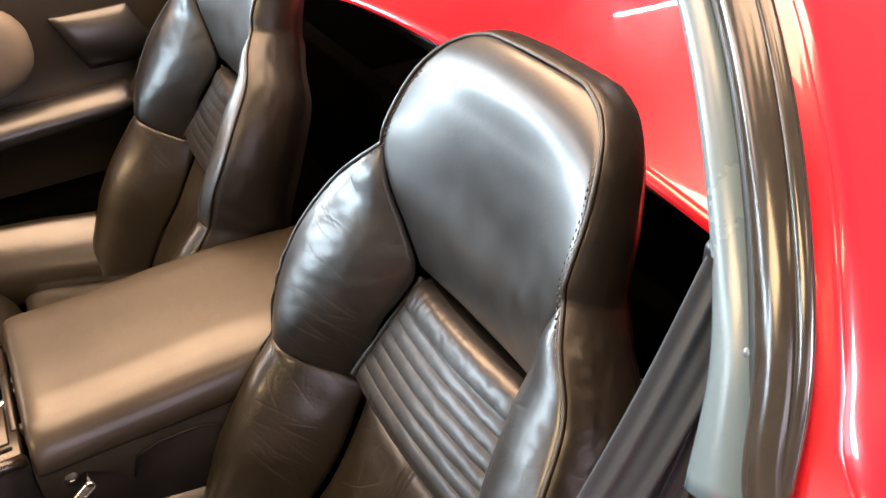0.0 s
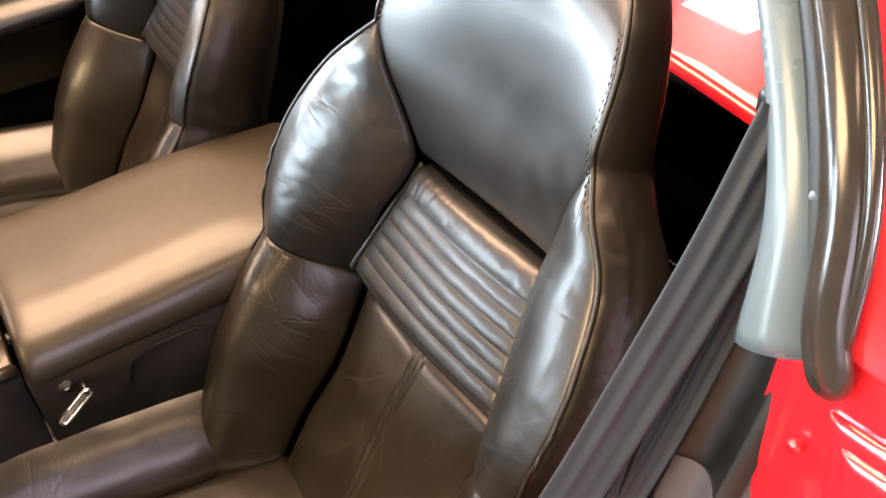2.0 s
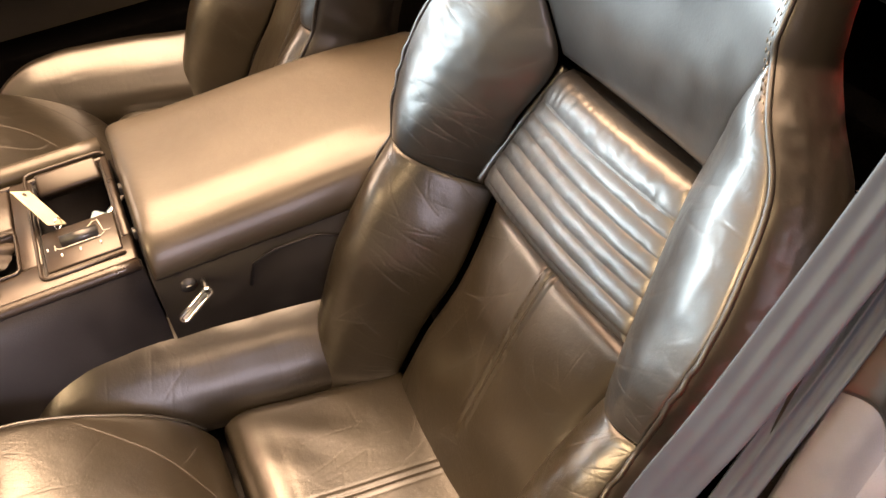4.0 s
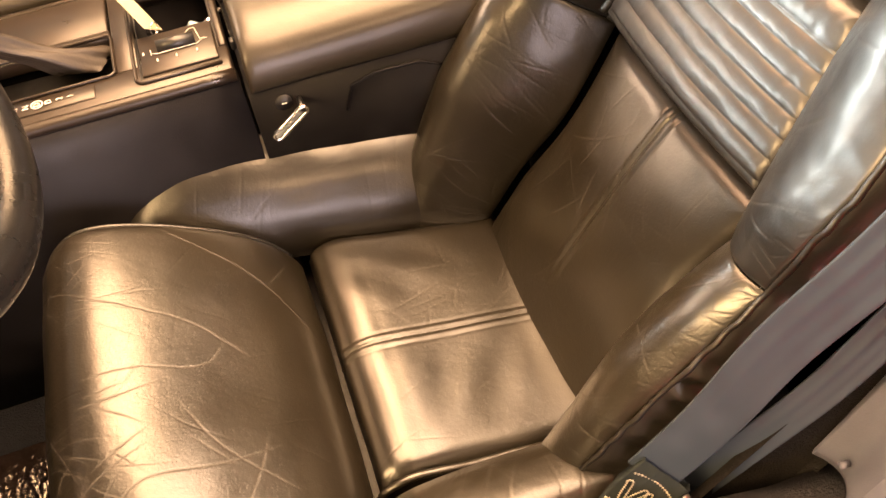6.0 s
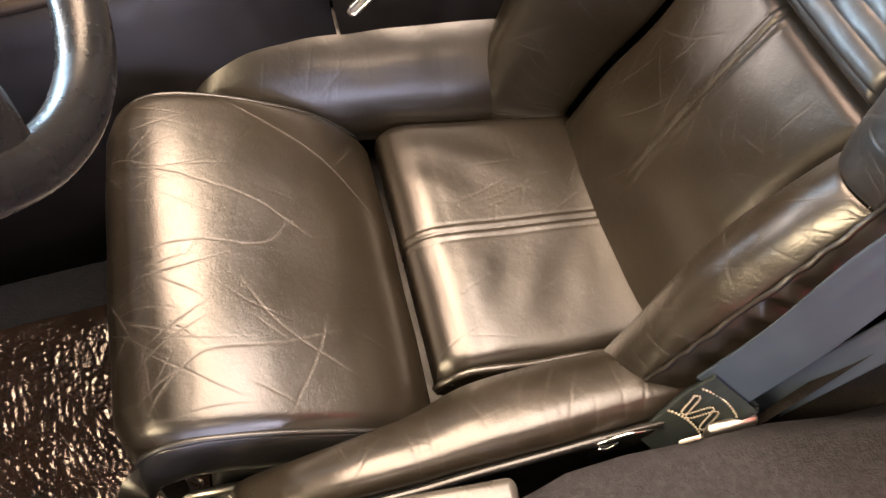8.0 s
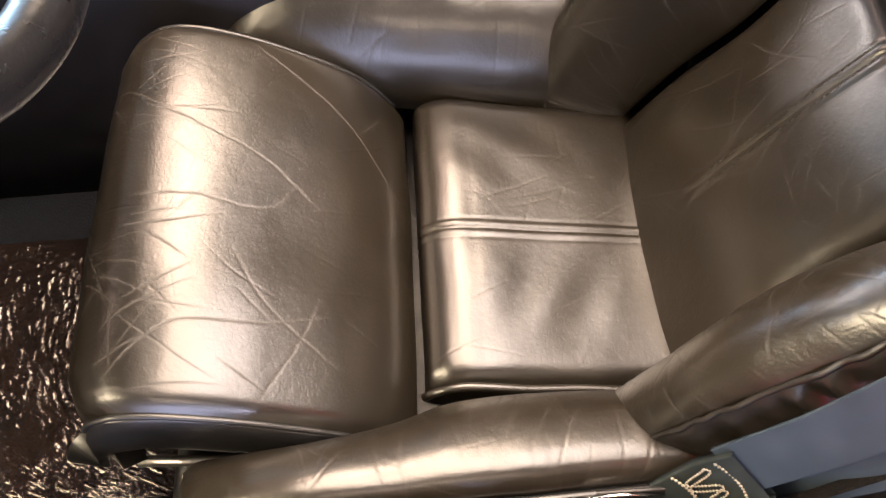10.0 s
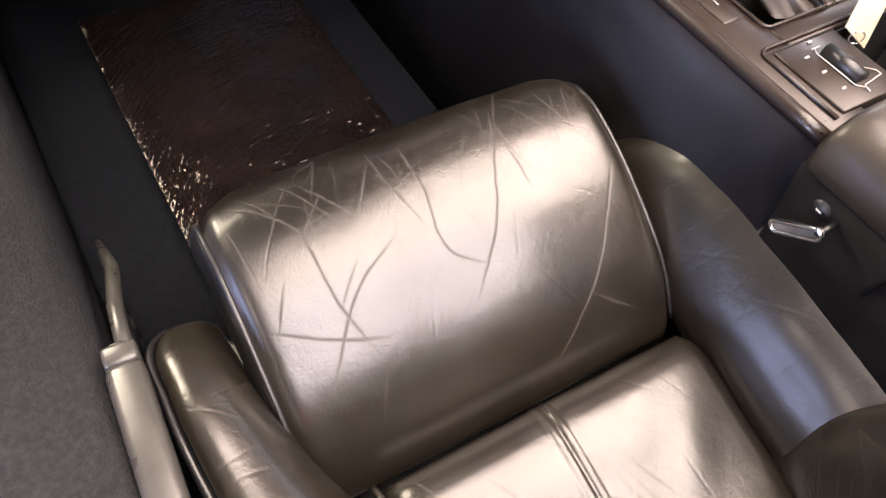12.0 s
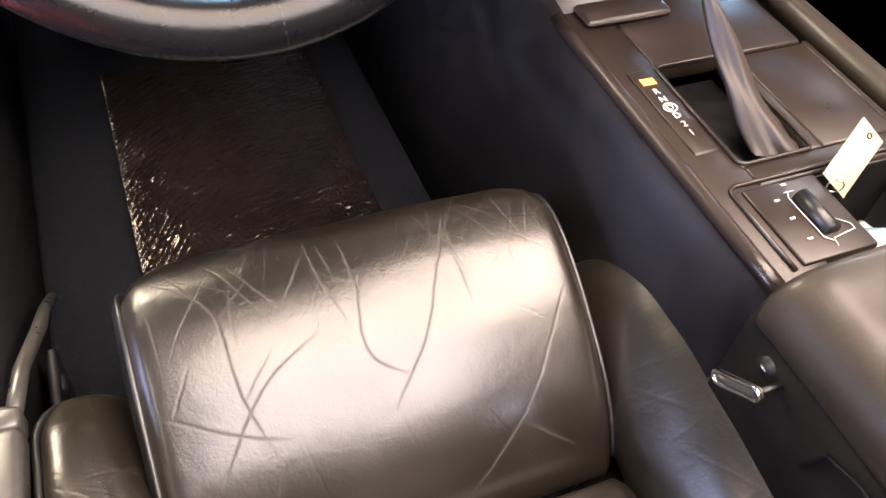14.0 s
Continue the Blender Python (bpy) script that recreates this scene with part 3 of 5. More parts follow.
# dashboard and knee panel, in the shade ahead of the wheel
dash = thing("dashboard", "black dashboard with rounded lower knee panel", "dashboard")
# Out of view; reaches back to -0.45 to block window light on the thigh.
extrude("dash_pad", [(0.46, 0.0), (1.9, 0.0), (1.9, 0.16), (1.82, 0.22), (0.54, 0.22), (0.46, 0.16)], [(-1.12, 1, 1, 0, 0.56), (-0.55, 1, 1, 0, 0.53), (-0.45, 1, 0.8, 0, 0.54)], M_DARK, dash)
extrude("knee_panel", [(0.47, 0.0), (1.02, 0.0), (1.02, 0.16), (0.47, 0.16)], [(-0.90, 1, 0.6, 0, 0.47), (-0.72, 1, 1, 0, 0.46), (-0.64, 1, 0.9, 0, 0.49)], M_DARK, dash)
for k, (y, w) in enumerate(((0.70, 0.05), (0.84, 0.11))):
    pd = thing("pedal", "black rubber foot pedal on its arm in the dark footwell", "pedal")
    block("pad", -0.03, 0.0, -w / 2, w / 2, 0, 0.10 if k == 0 else 0.07, M_DARK, pd, "ribbed rubber pad", 0.006, turn=pose(-0.93, y, 0.20, 0, -25, 0))
    tube("arm", [(-0.95, y, 0.24), (-1.02, y, 0.40), (-1.05, y, 0.52)], 0.008, M_STEEL, pd, "", 8)

# ---- seats ----
LEAN_B, RISE = radians(28), radians(8)
E_S, E_N = np.array([math.sin(LEAN_B), 0, math.cos(LEAN_B)]), np.array([-math.cos(LEAN_B), 0, math.sin(LEAN_B)])
C_F, C_N = np.array([-math.cos(RISE), 0, math.sin(RISE)]), np.array([math.sin(RISE), 0, math.cos(RISE)])
E_V = np.array([0.0, 1.0, 0.0])
SEAT_AT = np.array([0.327, 0.767, 0.225])


def back_pt(v, s, n):
    v, s, n = (np.asarray(q, float)[..., None] for q in np.broadcast_arrays(v, s, n))
    return v * E_V + s * E_S + n * E_N


def cush_pt(v, f, n):
    v, f, n = (np.asarray(q, float)[..., None] for q in np.broadcast_arrays(v, f, n))
    return v * E_V + f * C_F + n * C_N


def vsn(c):
    return c[..., 0], c[..., 1], c[..., 2]


def crease_field(seed, size, count, depth, width, long=(0.08, 0.25), turn=0.5, lean=None, start=None, fork=0.45):
    """Worn creases: wandering, forking lines in a panel of that size; gives the relief at points."""
    r = random.Random(seed)
    segs, nodes = [], []
    for _ in range(count):
        x, y = r.uniform(0, size[0]), (r.uniform(0, size[1]) if start is None else r.uniform(*start))
        if isinstance(lean, tuple):
            g = r.choice(lean) + r.gauss(0, 0.25)
        else:
            g = (lean if lean is not None and r.random() < 0.8 else r.uniform(0, math.pi)) + r.gauss(0, 0.35)
        d = depth * r.uniform(0.3, 1.0) ** 1.5
        left, step, done = r.uniform(*long), 0.008, 0.0
        if nodes and r.random() < fork:
            x, y, g, d = r.choice(nodes)
            g += r.choice((-1, 1)) * r.uniform(0.35, 0.75)
            left *= 0.6
        bend = r.gauss(0, 2.0)
        while left > 0:
            x2, y2 = x + step * math.cos(g), y + step * math.sin(g)
            done += step
            segs.append((x, y, x2, y2, d * min(1, left / 0.05, 0.15 + done / 0.04)))
            x, y, left = x2, y2, left - step
            nodes.append((x, y, g, d * 0.8))
            g += bend * step + r.gauss(0, turn) * 0.09
    return crease_relief(segs, width)


def worn_lines(lines, size, depth, width, seed=5):
    """Long creases along named knots in a panel of that size, wandering a little."""
    r = random.Random(seed)
    segs = []
    for line in lines:
        knots = [(x * size, y * size, 0.0) for x, y in line]
        long = sum(math.dist(p, q) for p, q in zip(knots, knots[1:]))
        k = max(4, int(long / 0.007))
        pts = path3(*knots)(np.linspace(0, 1, k + 1))[:, :2]
        pts[1:-1] += np.array([[r.gauss(0, 0.00025), r.gauss(0, 0.00025)] for _ in range(k - 1)])
        for i in range(k):
            ends = min(1, 0.25 + min(i, k - 1 - i) / 5)
            segs.append((*pts[i], *pts[i + 1], depth * ends * r.uniform(0.8, 1.0)))
    return crease_relief(segs, width)


def crease_relief(segs, width):
    """The height that grooves along the segments give at points of the panel."""
    seg = np.array(segs)

    def relief(u, v):
        shape, u, v = u.shape, u.ravel(), v.ravel()
        h = np.zeros(len(u))
        for x, y, x2, y2, d in seg:
            near = (np.abs(u - x) < 0.014) & (np.abs(v - y) < 0.014)
            if not near.any():
                continue
            pu, pv = u[near], v[near]
            k = np.clip(((pu - x) * (x2 - x) + (pv - y) * (y2 - y)) / max((x2 - x) ** 2 + (y2 - y) ** 2, 1e-9), 0, 1)
            dd = np.hypot(pu - x - k * (x2 - x), pv - y - k * (y2 - y)) / width
            cut = -d * np.exp(-dd**2) + 0.04 * d * np.exp(-((dd - 2.2) / 1.0) ** 2)
            old = h[near]
            h[near] = np.where(np.abs(cut) > np.abs(old), cut, old)
        return h.reshape(shape)
    return relief


def soft_noise(p, scale, amount, seed=0.0):
    flat = p.reshape(-1, 3)
    return np.array([noise.noise(Vector((c[0] * scale + seed, c[1] * scale, c[2] * scale))) for c in flat]).reshape(p.shape[:2]) * amount


# backrest lines, for one side: half width, height up the back, proudness
PAD_IN = path3((0.165, -0.03, -0.016), (0.152, 0.10, -0.014), (0.138, 0.20, -0.022), (0.145, 0.27, -0.028), (0.152, 0.312, -0.032))
BOL_OUT = path3((0.213, -0.05, 0.068), (0.238, 0.05, 0.084), (0.249, 0.15, 0.088), (0.253, 0.25, 0.078), (0.252, 0.318, 0.065))
WING_IN = path3((0.152, 0.312, -0.032), (0.136, 0.40, -0.006), (0.118, 0.495, -0.010), (0.134, 0.535, 0.014), (0.155, 0.58, 0.044), (0.169, 0.618, 0.058))
WING_OUT = path3((0.252, 0.318, 0.065), (0.259, 0.37, 0.076), (0.262, 0.43, 0.078), (0.252, 0.489, 0.074), (0.230, 0.548, 0.066), (0.196, 0.588, 0.065), (0.172, 0.618, 0.058))
HEAD_W = ip([0.495, 0.53, 0.575, 0.622, 0.66, 0.70, 0.73, 0.755, 0.770, 0.778], [0.118, 0.133, 0.153, 0.169, 0.166, 0.157, 0.143, 0.122, 0.099, 0.076])
HEAD_C = ip([0.495, 0.56, 0.62, 0.70, 0.75, 0.778], [-0.022, 0.003, 0.020, 0.045, 0.055, 0.049])
HEAD_E = ip([0.495, 0.535, 0.58, 0.622, 0.68, 0.74, 0.778], [-0.016, 0.012, 0.044, 0.061, 0.063, 0.055, 0.042])


def twin_seam(d):
    """A butted seam with a stitched welt on either side."""
    d = np.abs(d)
    return 0.0007 * np.exp(-((d - 0.0055) / 0.003) ** 2) - 0.0013 * np.exp(-(d / 0.0016) ** 2) - 0.0005 * np.exp(-((d - 0.0105) / 0.002) ** 2)


# long creases of the thigh cushion, as shares of its width and of its length from the rear
THIGH_CREASES = [((0.06, 0.77), (0.17, 0.61), (0.20, 0.37), (0.235, 0.27)), ((0.37, 0.474), (0.26, 0.41), (0.20, 0.35), (0.12, 0.25)),
                 ((0.02, 0.40), (0.18, 0.32), (0.27, 0.29)), ((0.47, 0.75), (0.477, 0.57), (0.48, 0.386), (0.55, 0.34)),
                 ((0.72, 0.74), (0.66, 0.556), (0.59, 0.395), (0.50, 0.295)), ((0.96, 0.456), (0.80, 0.243), (0.61, 0.083)),
                 ((0.22, 0.74), (0.31, 0.555)), ((0.39, 0.72), (0.32, 0.57)), ((0.71, 0.61), (0.72, 0.46)), ((0.77, 0.206), (0.885, 0.13)),
                 ((0.11, 0.477), (0.05, 0.37)), ((0.27, 0.458), (0.19, 0.37)), ((0.236, 0.24), (0.198, 0.163))]


def make_seat(detail=1.0, seed=1):
    seat = thing("bucket_seat", "", "seat")
    q = lambda n: max(8, int(n * detail))

    # lower back panel with a twin-stitched seam up its middle
    cf_up = crease_field(seed + 3, (0.34, 0.34), 105, 0.00036, 0.0010, (0.04, 0.16), 0.3, 1.45)
    cf_fan = crease_field(seed + 5, (0.16, 0.26), 90, 0.00034, 0.0008, (0.02, 0.08), 0.3, 0.25)

    def cf(a, b):
        near = np.clip((0.46 - a) / 0.12, 0, 1)
        return cf_up(a * 0.32, b * 0.34) * (1 - near) * np.clip((0.98 - b) / 0.1, 0, 1) + cf_fan(a * 0.32, b * 0.34) * near

    def lower_fn(a, b):
        v, s, n = vsn(PAD_IN(b))
        x = 2 * a - 1
        return back_pt(v * x, s, n + 0.010 * (1 - x**2))

    def lower_rel(a, b, p):
        seam = twin_seam((a - 0.5) * 0.29) * np.clip((b - 0.25) * 5, 0, 1)
        return seam + cf(a, b) + soft_noise(p, 14, 0.0020, seed)

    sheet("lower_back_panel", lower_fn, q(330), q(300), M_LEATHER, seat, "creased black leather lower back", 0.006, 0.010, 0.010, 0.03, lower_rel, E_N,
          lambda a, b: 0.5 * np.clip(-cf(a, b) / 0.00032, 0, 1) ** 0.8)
    for off in (-0.0055, 0.0055):
        u = np.linspace(0.42, 0.97, 40)
        v, s, n = vsn(PAD_IN(u))
        stitches("stitching", back_pt(off, s, n + 0.0165 + 0.0 * u), M_THREAD, seat)

    # ribbed pad: one plain roll above seven ribs
    def pad_fn(a, b):
        s = 0.318 + 0.170 * b
        w = 0.150 - 0.032 * np.clip(b, 0, 1) ** 1.3
        x = 2 * a - 1
        return back_pt(w * x, s, 0.0 - 0.022 * b + 0.012 * (1 - x**2))

    def pad_rel(a, b, p):
        k = np.clip((b - 0.10) / 0.66, 0, 1) * 6
        rib = 0.0016 * np.abs(np.sin(np.pi * k)) ** 0.4 * (b < 0.76) * (b > 0.10) - 0.022 * np.clip((0.06 - b) / 0.06, 0, 1) ** 1.3
        roll = 0.0042 * np.clip(np.sin(np.pi * np.clip((b - 0.75) / 0.25, 0, 1)), 0, 1) ** 0.6
        edge = np.clip(np.minimum(a, 1 - a) / 0.035, 0, 1)
        pucker = soft_noise(p * np.array([1, 2.2, 1]), 60, 0.0007, seed) * (1 - 0.7 * np.abs(np.sin(np.pi * k))) + soft_noise(p, 35, 0.0004, seed)
        return (rib + roll) * edge + pucker

    sheet("ribbed_pad", pad_fn, q(130), q(240), M_PAD, seat, "horizontally ribbed leather upper back pad", 0.004, 0.012, 0.007, 0.045, pad_rel, E_N)

    # welt round the sides and foot of the pad
    for x in (-1.0, 1.0):
        b = np.linspace(0.02, 0.97, 40)
        tube("pad_welt", back_pt((0.152 - 0.032 * b**1.3) * x, 0.318 + 0.170 * b, -0.006 - 0.022 * b), 0.0048, M_PAD, seat, "leather welt beside the ribbed pad", 8)

    # head panel
    def head_fn(a, b):
        s = 0.497 + 0.281 * b
        x = 2 * a - 1
        return back_pt(HEAD_W(s) * x, s, HEAD_C(s) + (HEAD_E(s) - HEAD_C(s)) * np.abs(x) ** 2.4)

    def head_rel(a, b, p):
        return soft_noise(p, 11, 0.0020, seed) * np.clip(1.2 - b, 0, 1) + 0.0022 * np.sin(26 * (a + 0.35 * b) * math.pi / 3) * np.exp(-((b - 0.35) / 0.3) ** 2) * 0.1

    sheet("headrest_panel", head_fn, q(120), q(120), M_LEATHER_SMOOTH, seat, "smooth black leather head panel", 0.008, 0.0018, 0.004, 0.008, head_rel, E_N)

    for sg, nm in ((1, "far"), (-1, "near")):

        def wing_fn(a, b, sg=sg):
            i, o = WING_IN(b), WING_OUT(b)
            v, s, _ = vsn(i + (o - i) * a[..., None])
            n = i[..., 2] + (o[..., 2] - i[..., 2]) * (1 - (1 - a) ** (2.7 + 0.2 * np.exp(-(b / 0.25) ** 2)))
            return back_pt(sg * v, s, n + 0.004 * np.exp(-((a - 0.72) / 0.24) ** 2) * np.sin(np.pi * np.clip(b * 1.1, 0, 1)) ** 0.7 + 0.012 * np.sin(np.pi * a**1.25) * np.exp(-(b / 0.2) ** 2))

        cw = crease_field(seed + 51 + sg, (0.14, 0.36), 240 if sg < 0 else 160, 0.00058, 0.0009, (0.015, 0.07), 0.5, 0.5)

        def wing_rel(a, b, p, cw=cw):
            return cw(a * 0.13, b * 0.34) + soft_noise(p, 22, 0.0009, seed) + soft_noise(p, 70, 0.0004, seed)

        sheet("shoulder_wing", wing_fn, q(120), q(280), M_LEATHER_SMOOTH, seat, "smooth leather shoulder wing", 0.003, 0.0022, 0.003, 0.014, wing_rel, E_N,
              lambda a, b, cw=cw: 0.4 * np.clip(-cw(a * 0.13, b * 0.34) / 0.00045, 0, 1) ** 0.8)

        cb = crease_field(seed + 11 + sg, (0.16, 0.36), 280, 0.00060, 0.0009, (0.015, 0.08), 0.5, 0.5)

        def bol_fn(a, b, sg=sg):
            i, o = PAD_IN(b), BOL_OUT(b)
            v, s, _ = vsn(i + (o - i) * a[..., None])
            w = np.clip((b - 0.45) / 0.5, 0, 1)
            n = i[..., 2] + (o[..., 2] - i[..., 2]) * (1 - (1 - a) ** (1.2 + 1.3 * w))
            return back_pt(sg * (v - 0.012 * (1 - w) * np.sin(np.pi * a)), s, n + (0.030 - 0.018 * w) * np.sin(np.pi * a**1.35))

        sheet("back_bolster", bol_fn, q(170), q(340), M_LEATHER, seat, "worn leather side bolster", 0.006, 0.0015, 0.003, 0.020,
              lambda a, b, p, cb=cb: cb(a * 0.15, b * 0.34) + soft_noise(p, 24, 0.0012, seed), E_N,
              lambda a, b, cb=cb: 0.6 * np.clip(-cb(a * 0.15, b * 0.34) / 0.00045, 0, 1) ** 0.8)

    # outline of the back, from the foot of one side over the head to the other
    u1 = np.linspace(0, 1, 40)
    half = np.concatenate([BOL_OUT(u1), WING_OUT(u1)[1:]])
    sh = np.linspace(0.63, 0.778, 30)
    half = np.concatenate([half, np.stack([HEAD_W(sh), sh, HEAD_E(sh)], -1)])
    top_v = np.linspace(HEAD_W(0.778), -HEAD_W(0.778), 18)[1:-1]
    top = np.stack([top_v, 0.778 + 0.0025 * (1 - (top_v / 0.08) ** 2), 0 * top_v + HEAD_E(0.778)], -1)
    other = half[::-1].copy()
    other[:, 0] *= -1
    rim = np.concatenate([half, top, other])
    along = np.concatenate([[0], np.cumsum(np.linalg.norm(np.diff(rim, axis=0), axis=1))])
    even = np.linspace(0, along[-1], q(460))
    rim = np.stack([np.interp(even, along, rim[:, i]) for i in range(3)], -1)
    n_half = int(np.argmax(rim[:, 1] > 0.7775))
    rv, rs, rn = vsn(rim)
    ruffle = 0.0012 * np.sin(rs * 150 + 2 * np.sin(rs * 47)) * np.clip((0.5 - rs) / 0.1, 0, 1)
    front = back_pt(rv * 1.004 + np.sign(rv) * ruffle, rs, rn + 0.001 + 0.6 * ruffle)
    tube("piping", front, 0.0024, M_COVER, seat, "leather piping round the backrest", 8)
    for inset in (0.975, 0.958):
        stitches("stitching", back_pt(rv * inset, rs - 0.004 * (rs > 0.7), rn + 0.0010), M_PALE_THREAD if inset > 0.97 else M_THREAD, seat, 0.007, 0.005, 0.0008)

    # side cover: gathered leather running back from the piping
    thick = ip([-0.05, 0.15, 0.35, 0.55, 0.65, 0.75, 0.79], [0.15, 0.15, 0.14, 0.115, 0.088, 0.068, 0.064])
    nn = q(56)
    swell = ip([-0.05, 0.3, 0.55, 0.63, 0.70, 0.79], [0.018, 0.020, 0.020, 0.017, 0.012, 0.009])
    pr = np.linspace(0, 1, nn)
    tv, ts = np.gradient(rv), np.gradient(rs)
    for _ in range(24):
        tv, ts = (np.convolve(np.pad(w, 2, mode="edge"), np.ones(5) / 5, "valid") for w in (tv, ts))
    ln = np.hypot(tv, ts)
    ov, os = ts / ln, -tv / ln                       # outward across the outline
    gather = np.sin(rs * 190 + 2.0 * np.sin(rs * 31)) * 0.017 * np.exp(-((rs - 0.22) / 0.11) ** 2) * (0.7 + 0.5 * np.sin(rs * 57 + 1.3)) + np.sin(rs * 130 + 1) * 0.0015
    verts, faces = [], []
    for k, c in enumerate(pr):
        out = swell(rs) * math.sin(math.pi * min(1, c * 1.15)) ** 0.62 - 0.030 * max(0, c - 0.6)
        pts = back_pt(rv + ov * out, rs + os * out, rn - c * thick(rs))
        crumple = soft_noise(pts[None] * np.array([1.0, 1.0, 2.2]), 48, 0.0020, seed)[0] + soft_noise(pts[None] * np.array([1.0, 1.0, 2.0]), 110, 0.0020, seed)[0]
        out = out + crumple * min(1, c * 9) * np.exp(-c * 2.0) * (0.35 + 0.65 * (rs < 0.6))
        wave = gather * 4.5 * c * math.exp(-4.5 * c)
        verts += list(back_pt(rv + ov * (out + wave), rs + os * (out + wave), rn - c * thick(rs)))
    k = len(rim)
    faces = [(j * k + i, j * k + i + 1, (j + 1) * k + i + 1, (j + 1) * k + i) for j in range(nn - 1) for i in range(k - 1)]
    mesh_ob("side_cover", verts, faces, M_COVER, seat, "gathered leather side cover")

    # moulded shell behind
    def shell_fn(a, b):
        s = -0.05 + 0.810 * b
        w = np.interp(s, rs[:n_half], rv[:n_half]) * 0.86
        n = np.interp(s, rs[:n_half], rn[:n_half]) - thick(s)
        x = 2 * a - 1
        return back_pt(w * x, s, n - 0.02 * (1 - x**2))

    sheet("back_shell", shell_fn, 20, 40, M_DARK, seat, "black moulded seat back", tuck=0.006, depth=0.01, out=-E_N)

    # cushion: rear insert
    cr = crease_field(seed + 21, (0.36, 0.26), 70, 0.00045, 0.0010, (0.03, 0.10), 0.5, 2.2)
    ins_n = ip([-0.03, 0.0, 0.06, 0.12, 0.165, 0.19, 0.208, 0.222, 0.230], [0.004, 0.0045, 0.0075, 0.012, 0.0165, 0.0165, 0.010, -0.003, -0.022])

    def ins_fn(a, b):
        f = -0.03 + 0.26 * b
        v = -0.157 - 0.004 * b + a * (0.334 + 0.008 * b)
        return cush_pt(v, f, ins_n(f))

    def ins_rel(a, b, p):
        seam = twin_seam((a - 0.478) * 0.338)
        folds = 0.0012 * np.sin((a * 0.35 + 0.45 * b) * 46) * np.exp(-((a - 0.27) / 0.13) ** 2) * np.exp(-((b - 0.45) / 0.3) ** 2)
        folds = folds + 0.0010 * np.sin((a * 0.5 - 0.35 * b) * 40) * np.exp(-((a - 0.78) / 0.12) ** 2) * np.exp(-((b - 0.6) / 0.3) ** 2)
        return seam + folds + cr(a * 0.35, b * 0.26) + soft_noise(p, 14, 0.0009, seed)

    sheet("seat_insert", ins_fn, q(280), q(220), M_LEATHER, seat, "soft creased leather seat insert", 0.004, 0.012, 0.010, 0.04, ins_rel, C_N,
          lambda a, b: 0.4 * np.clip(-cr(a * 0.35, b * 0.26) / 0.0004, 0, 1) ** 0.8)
    for off in (-0.0055, 0.0055):
        f = np.linspace(0.0, 0.215, 50)
        stitches("stitching", cush_pt(0.003 + off, f, ins_n(f) + 0.0018), M_THREAD, seat)

    f = np.linspace(-0.02, 0.222, 40)
    tube("piping", cush_pt(-0.164 - 0.0008 * np.sin(f * 60), f, ins_n(f) - 0.002), 0.0042, M_LEATHER, seat, "leather welt beside the seat insert", 8)

    # cushion: raised thigh support
    cl = worn_lines(THIGH_CREASES, 0.40, 0.00026, 0.0011, seed)
    cr2 = crease_field(seed + 31, (0.42, 0.40), 100, 0.00030, 0.0009, (0.04, 0.12), 0.3, (-math.pi / 2 - 0.6, -math.pi / 2 + 0.6, -math.pi / 2), (0.27, 0.395), 0.4)
    ct = lambda u, v: np.minimum(cl(u, v), cr2(u, v))
    cx = crease_field(seed + 37, (0.42, 0.40), 30, 0.00022, 0.0010, (0.03, 0.10), 0.7)
    th_b = [0, 0.04, 0.10, 0.20, 0.38, 0.54, 0.64, 0.72, 0.80, 0.87, 0.94, 1.0]
    th_f = ip(th_b, [0.224, 0.229, 0.245, 0.279, 0.355, 0.413, 0.441, 0.465, 0.486, 0.503, 0.513, 0.516])
    th_n = ip(th_b, [-0.034, -0.016, 0.008, 0.040, 0.078, 0.0968, 0.1015, 0.1012, 0.0945, 0.079, 0.044, -0.055])

    def thigh_fn(a, b):
        v0, v1 = -0.212 + 0.012 * np.clip(b - 0.8, 0, 1) * 5 * 0.3, 0.184 + 0.012 * np.sin(np.pi * b * 0.7)
        x = 2 * a - 1
        v = (v0 + v1) / 2 + x * (v1 - v0) / 2
        corner = (0.024 - 0.010 * (x > 0)) * np.clip(np.abs(x) - 0.8, 0, 1) * 5 * np.clip(b - 0.6, 0, 1) * 2
        return cush_pt(v, th_f(b) - corner, th_n(b) - 0.006 * x**4)

    def thigh_rel(a, b, p):
        return ct(a * 0.40, b * 0.40) + cx(a * 0.40, b * 0.40) + soft_noise(p, 10, 0.0026, seed)

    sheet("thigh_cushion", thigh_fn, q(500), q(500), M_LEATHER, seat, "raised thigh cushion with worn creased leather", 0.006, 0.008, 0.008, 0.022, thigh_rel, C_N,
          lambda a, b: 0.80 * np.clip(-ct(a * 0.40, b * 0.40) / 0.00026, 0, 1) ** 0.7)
    for v in (-0.214, 0.190):
        b = np.linspace(0.08, 0.9, 60)
        tube("piping", thigh_fn(np.full(60, float(v > 0)), b) - 0.0085 * C_N, 0.0027, M_PAD, seat, "leather piping along the thigh cushion", 8)

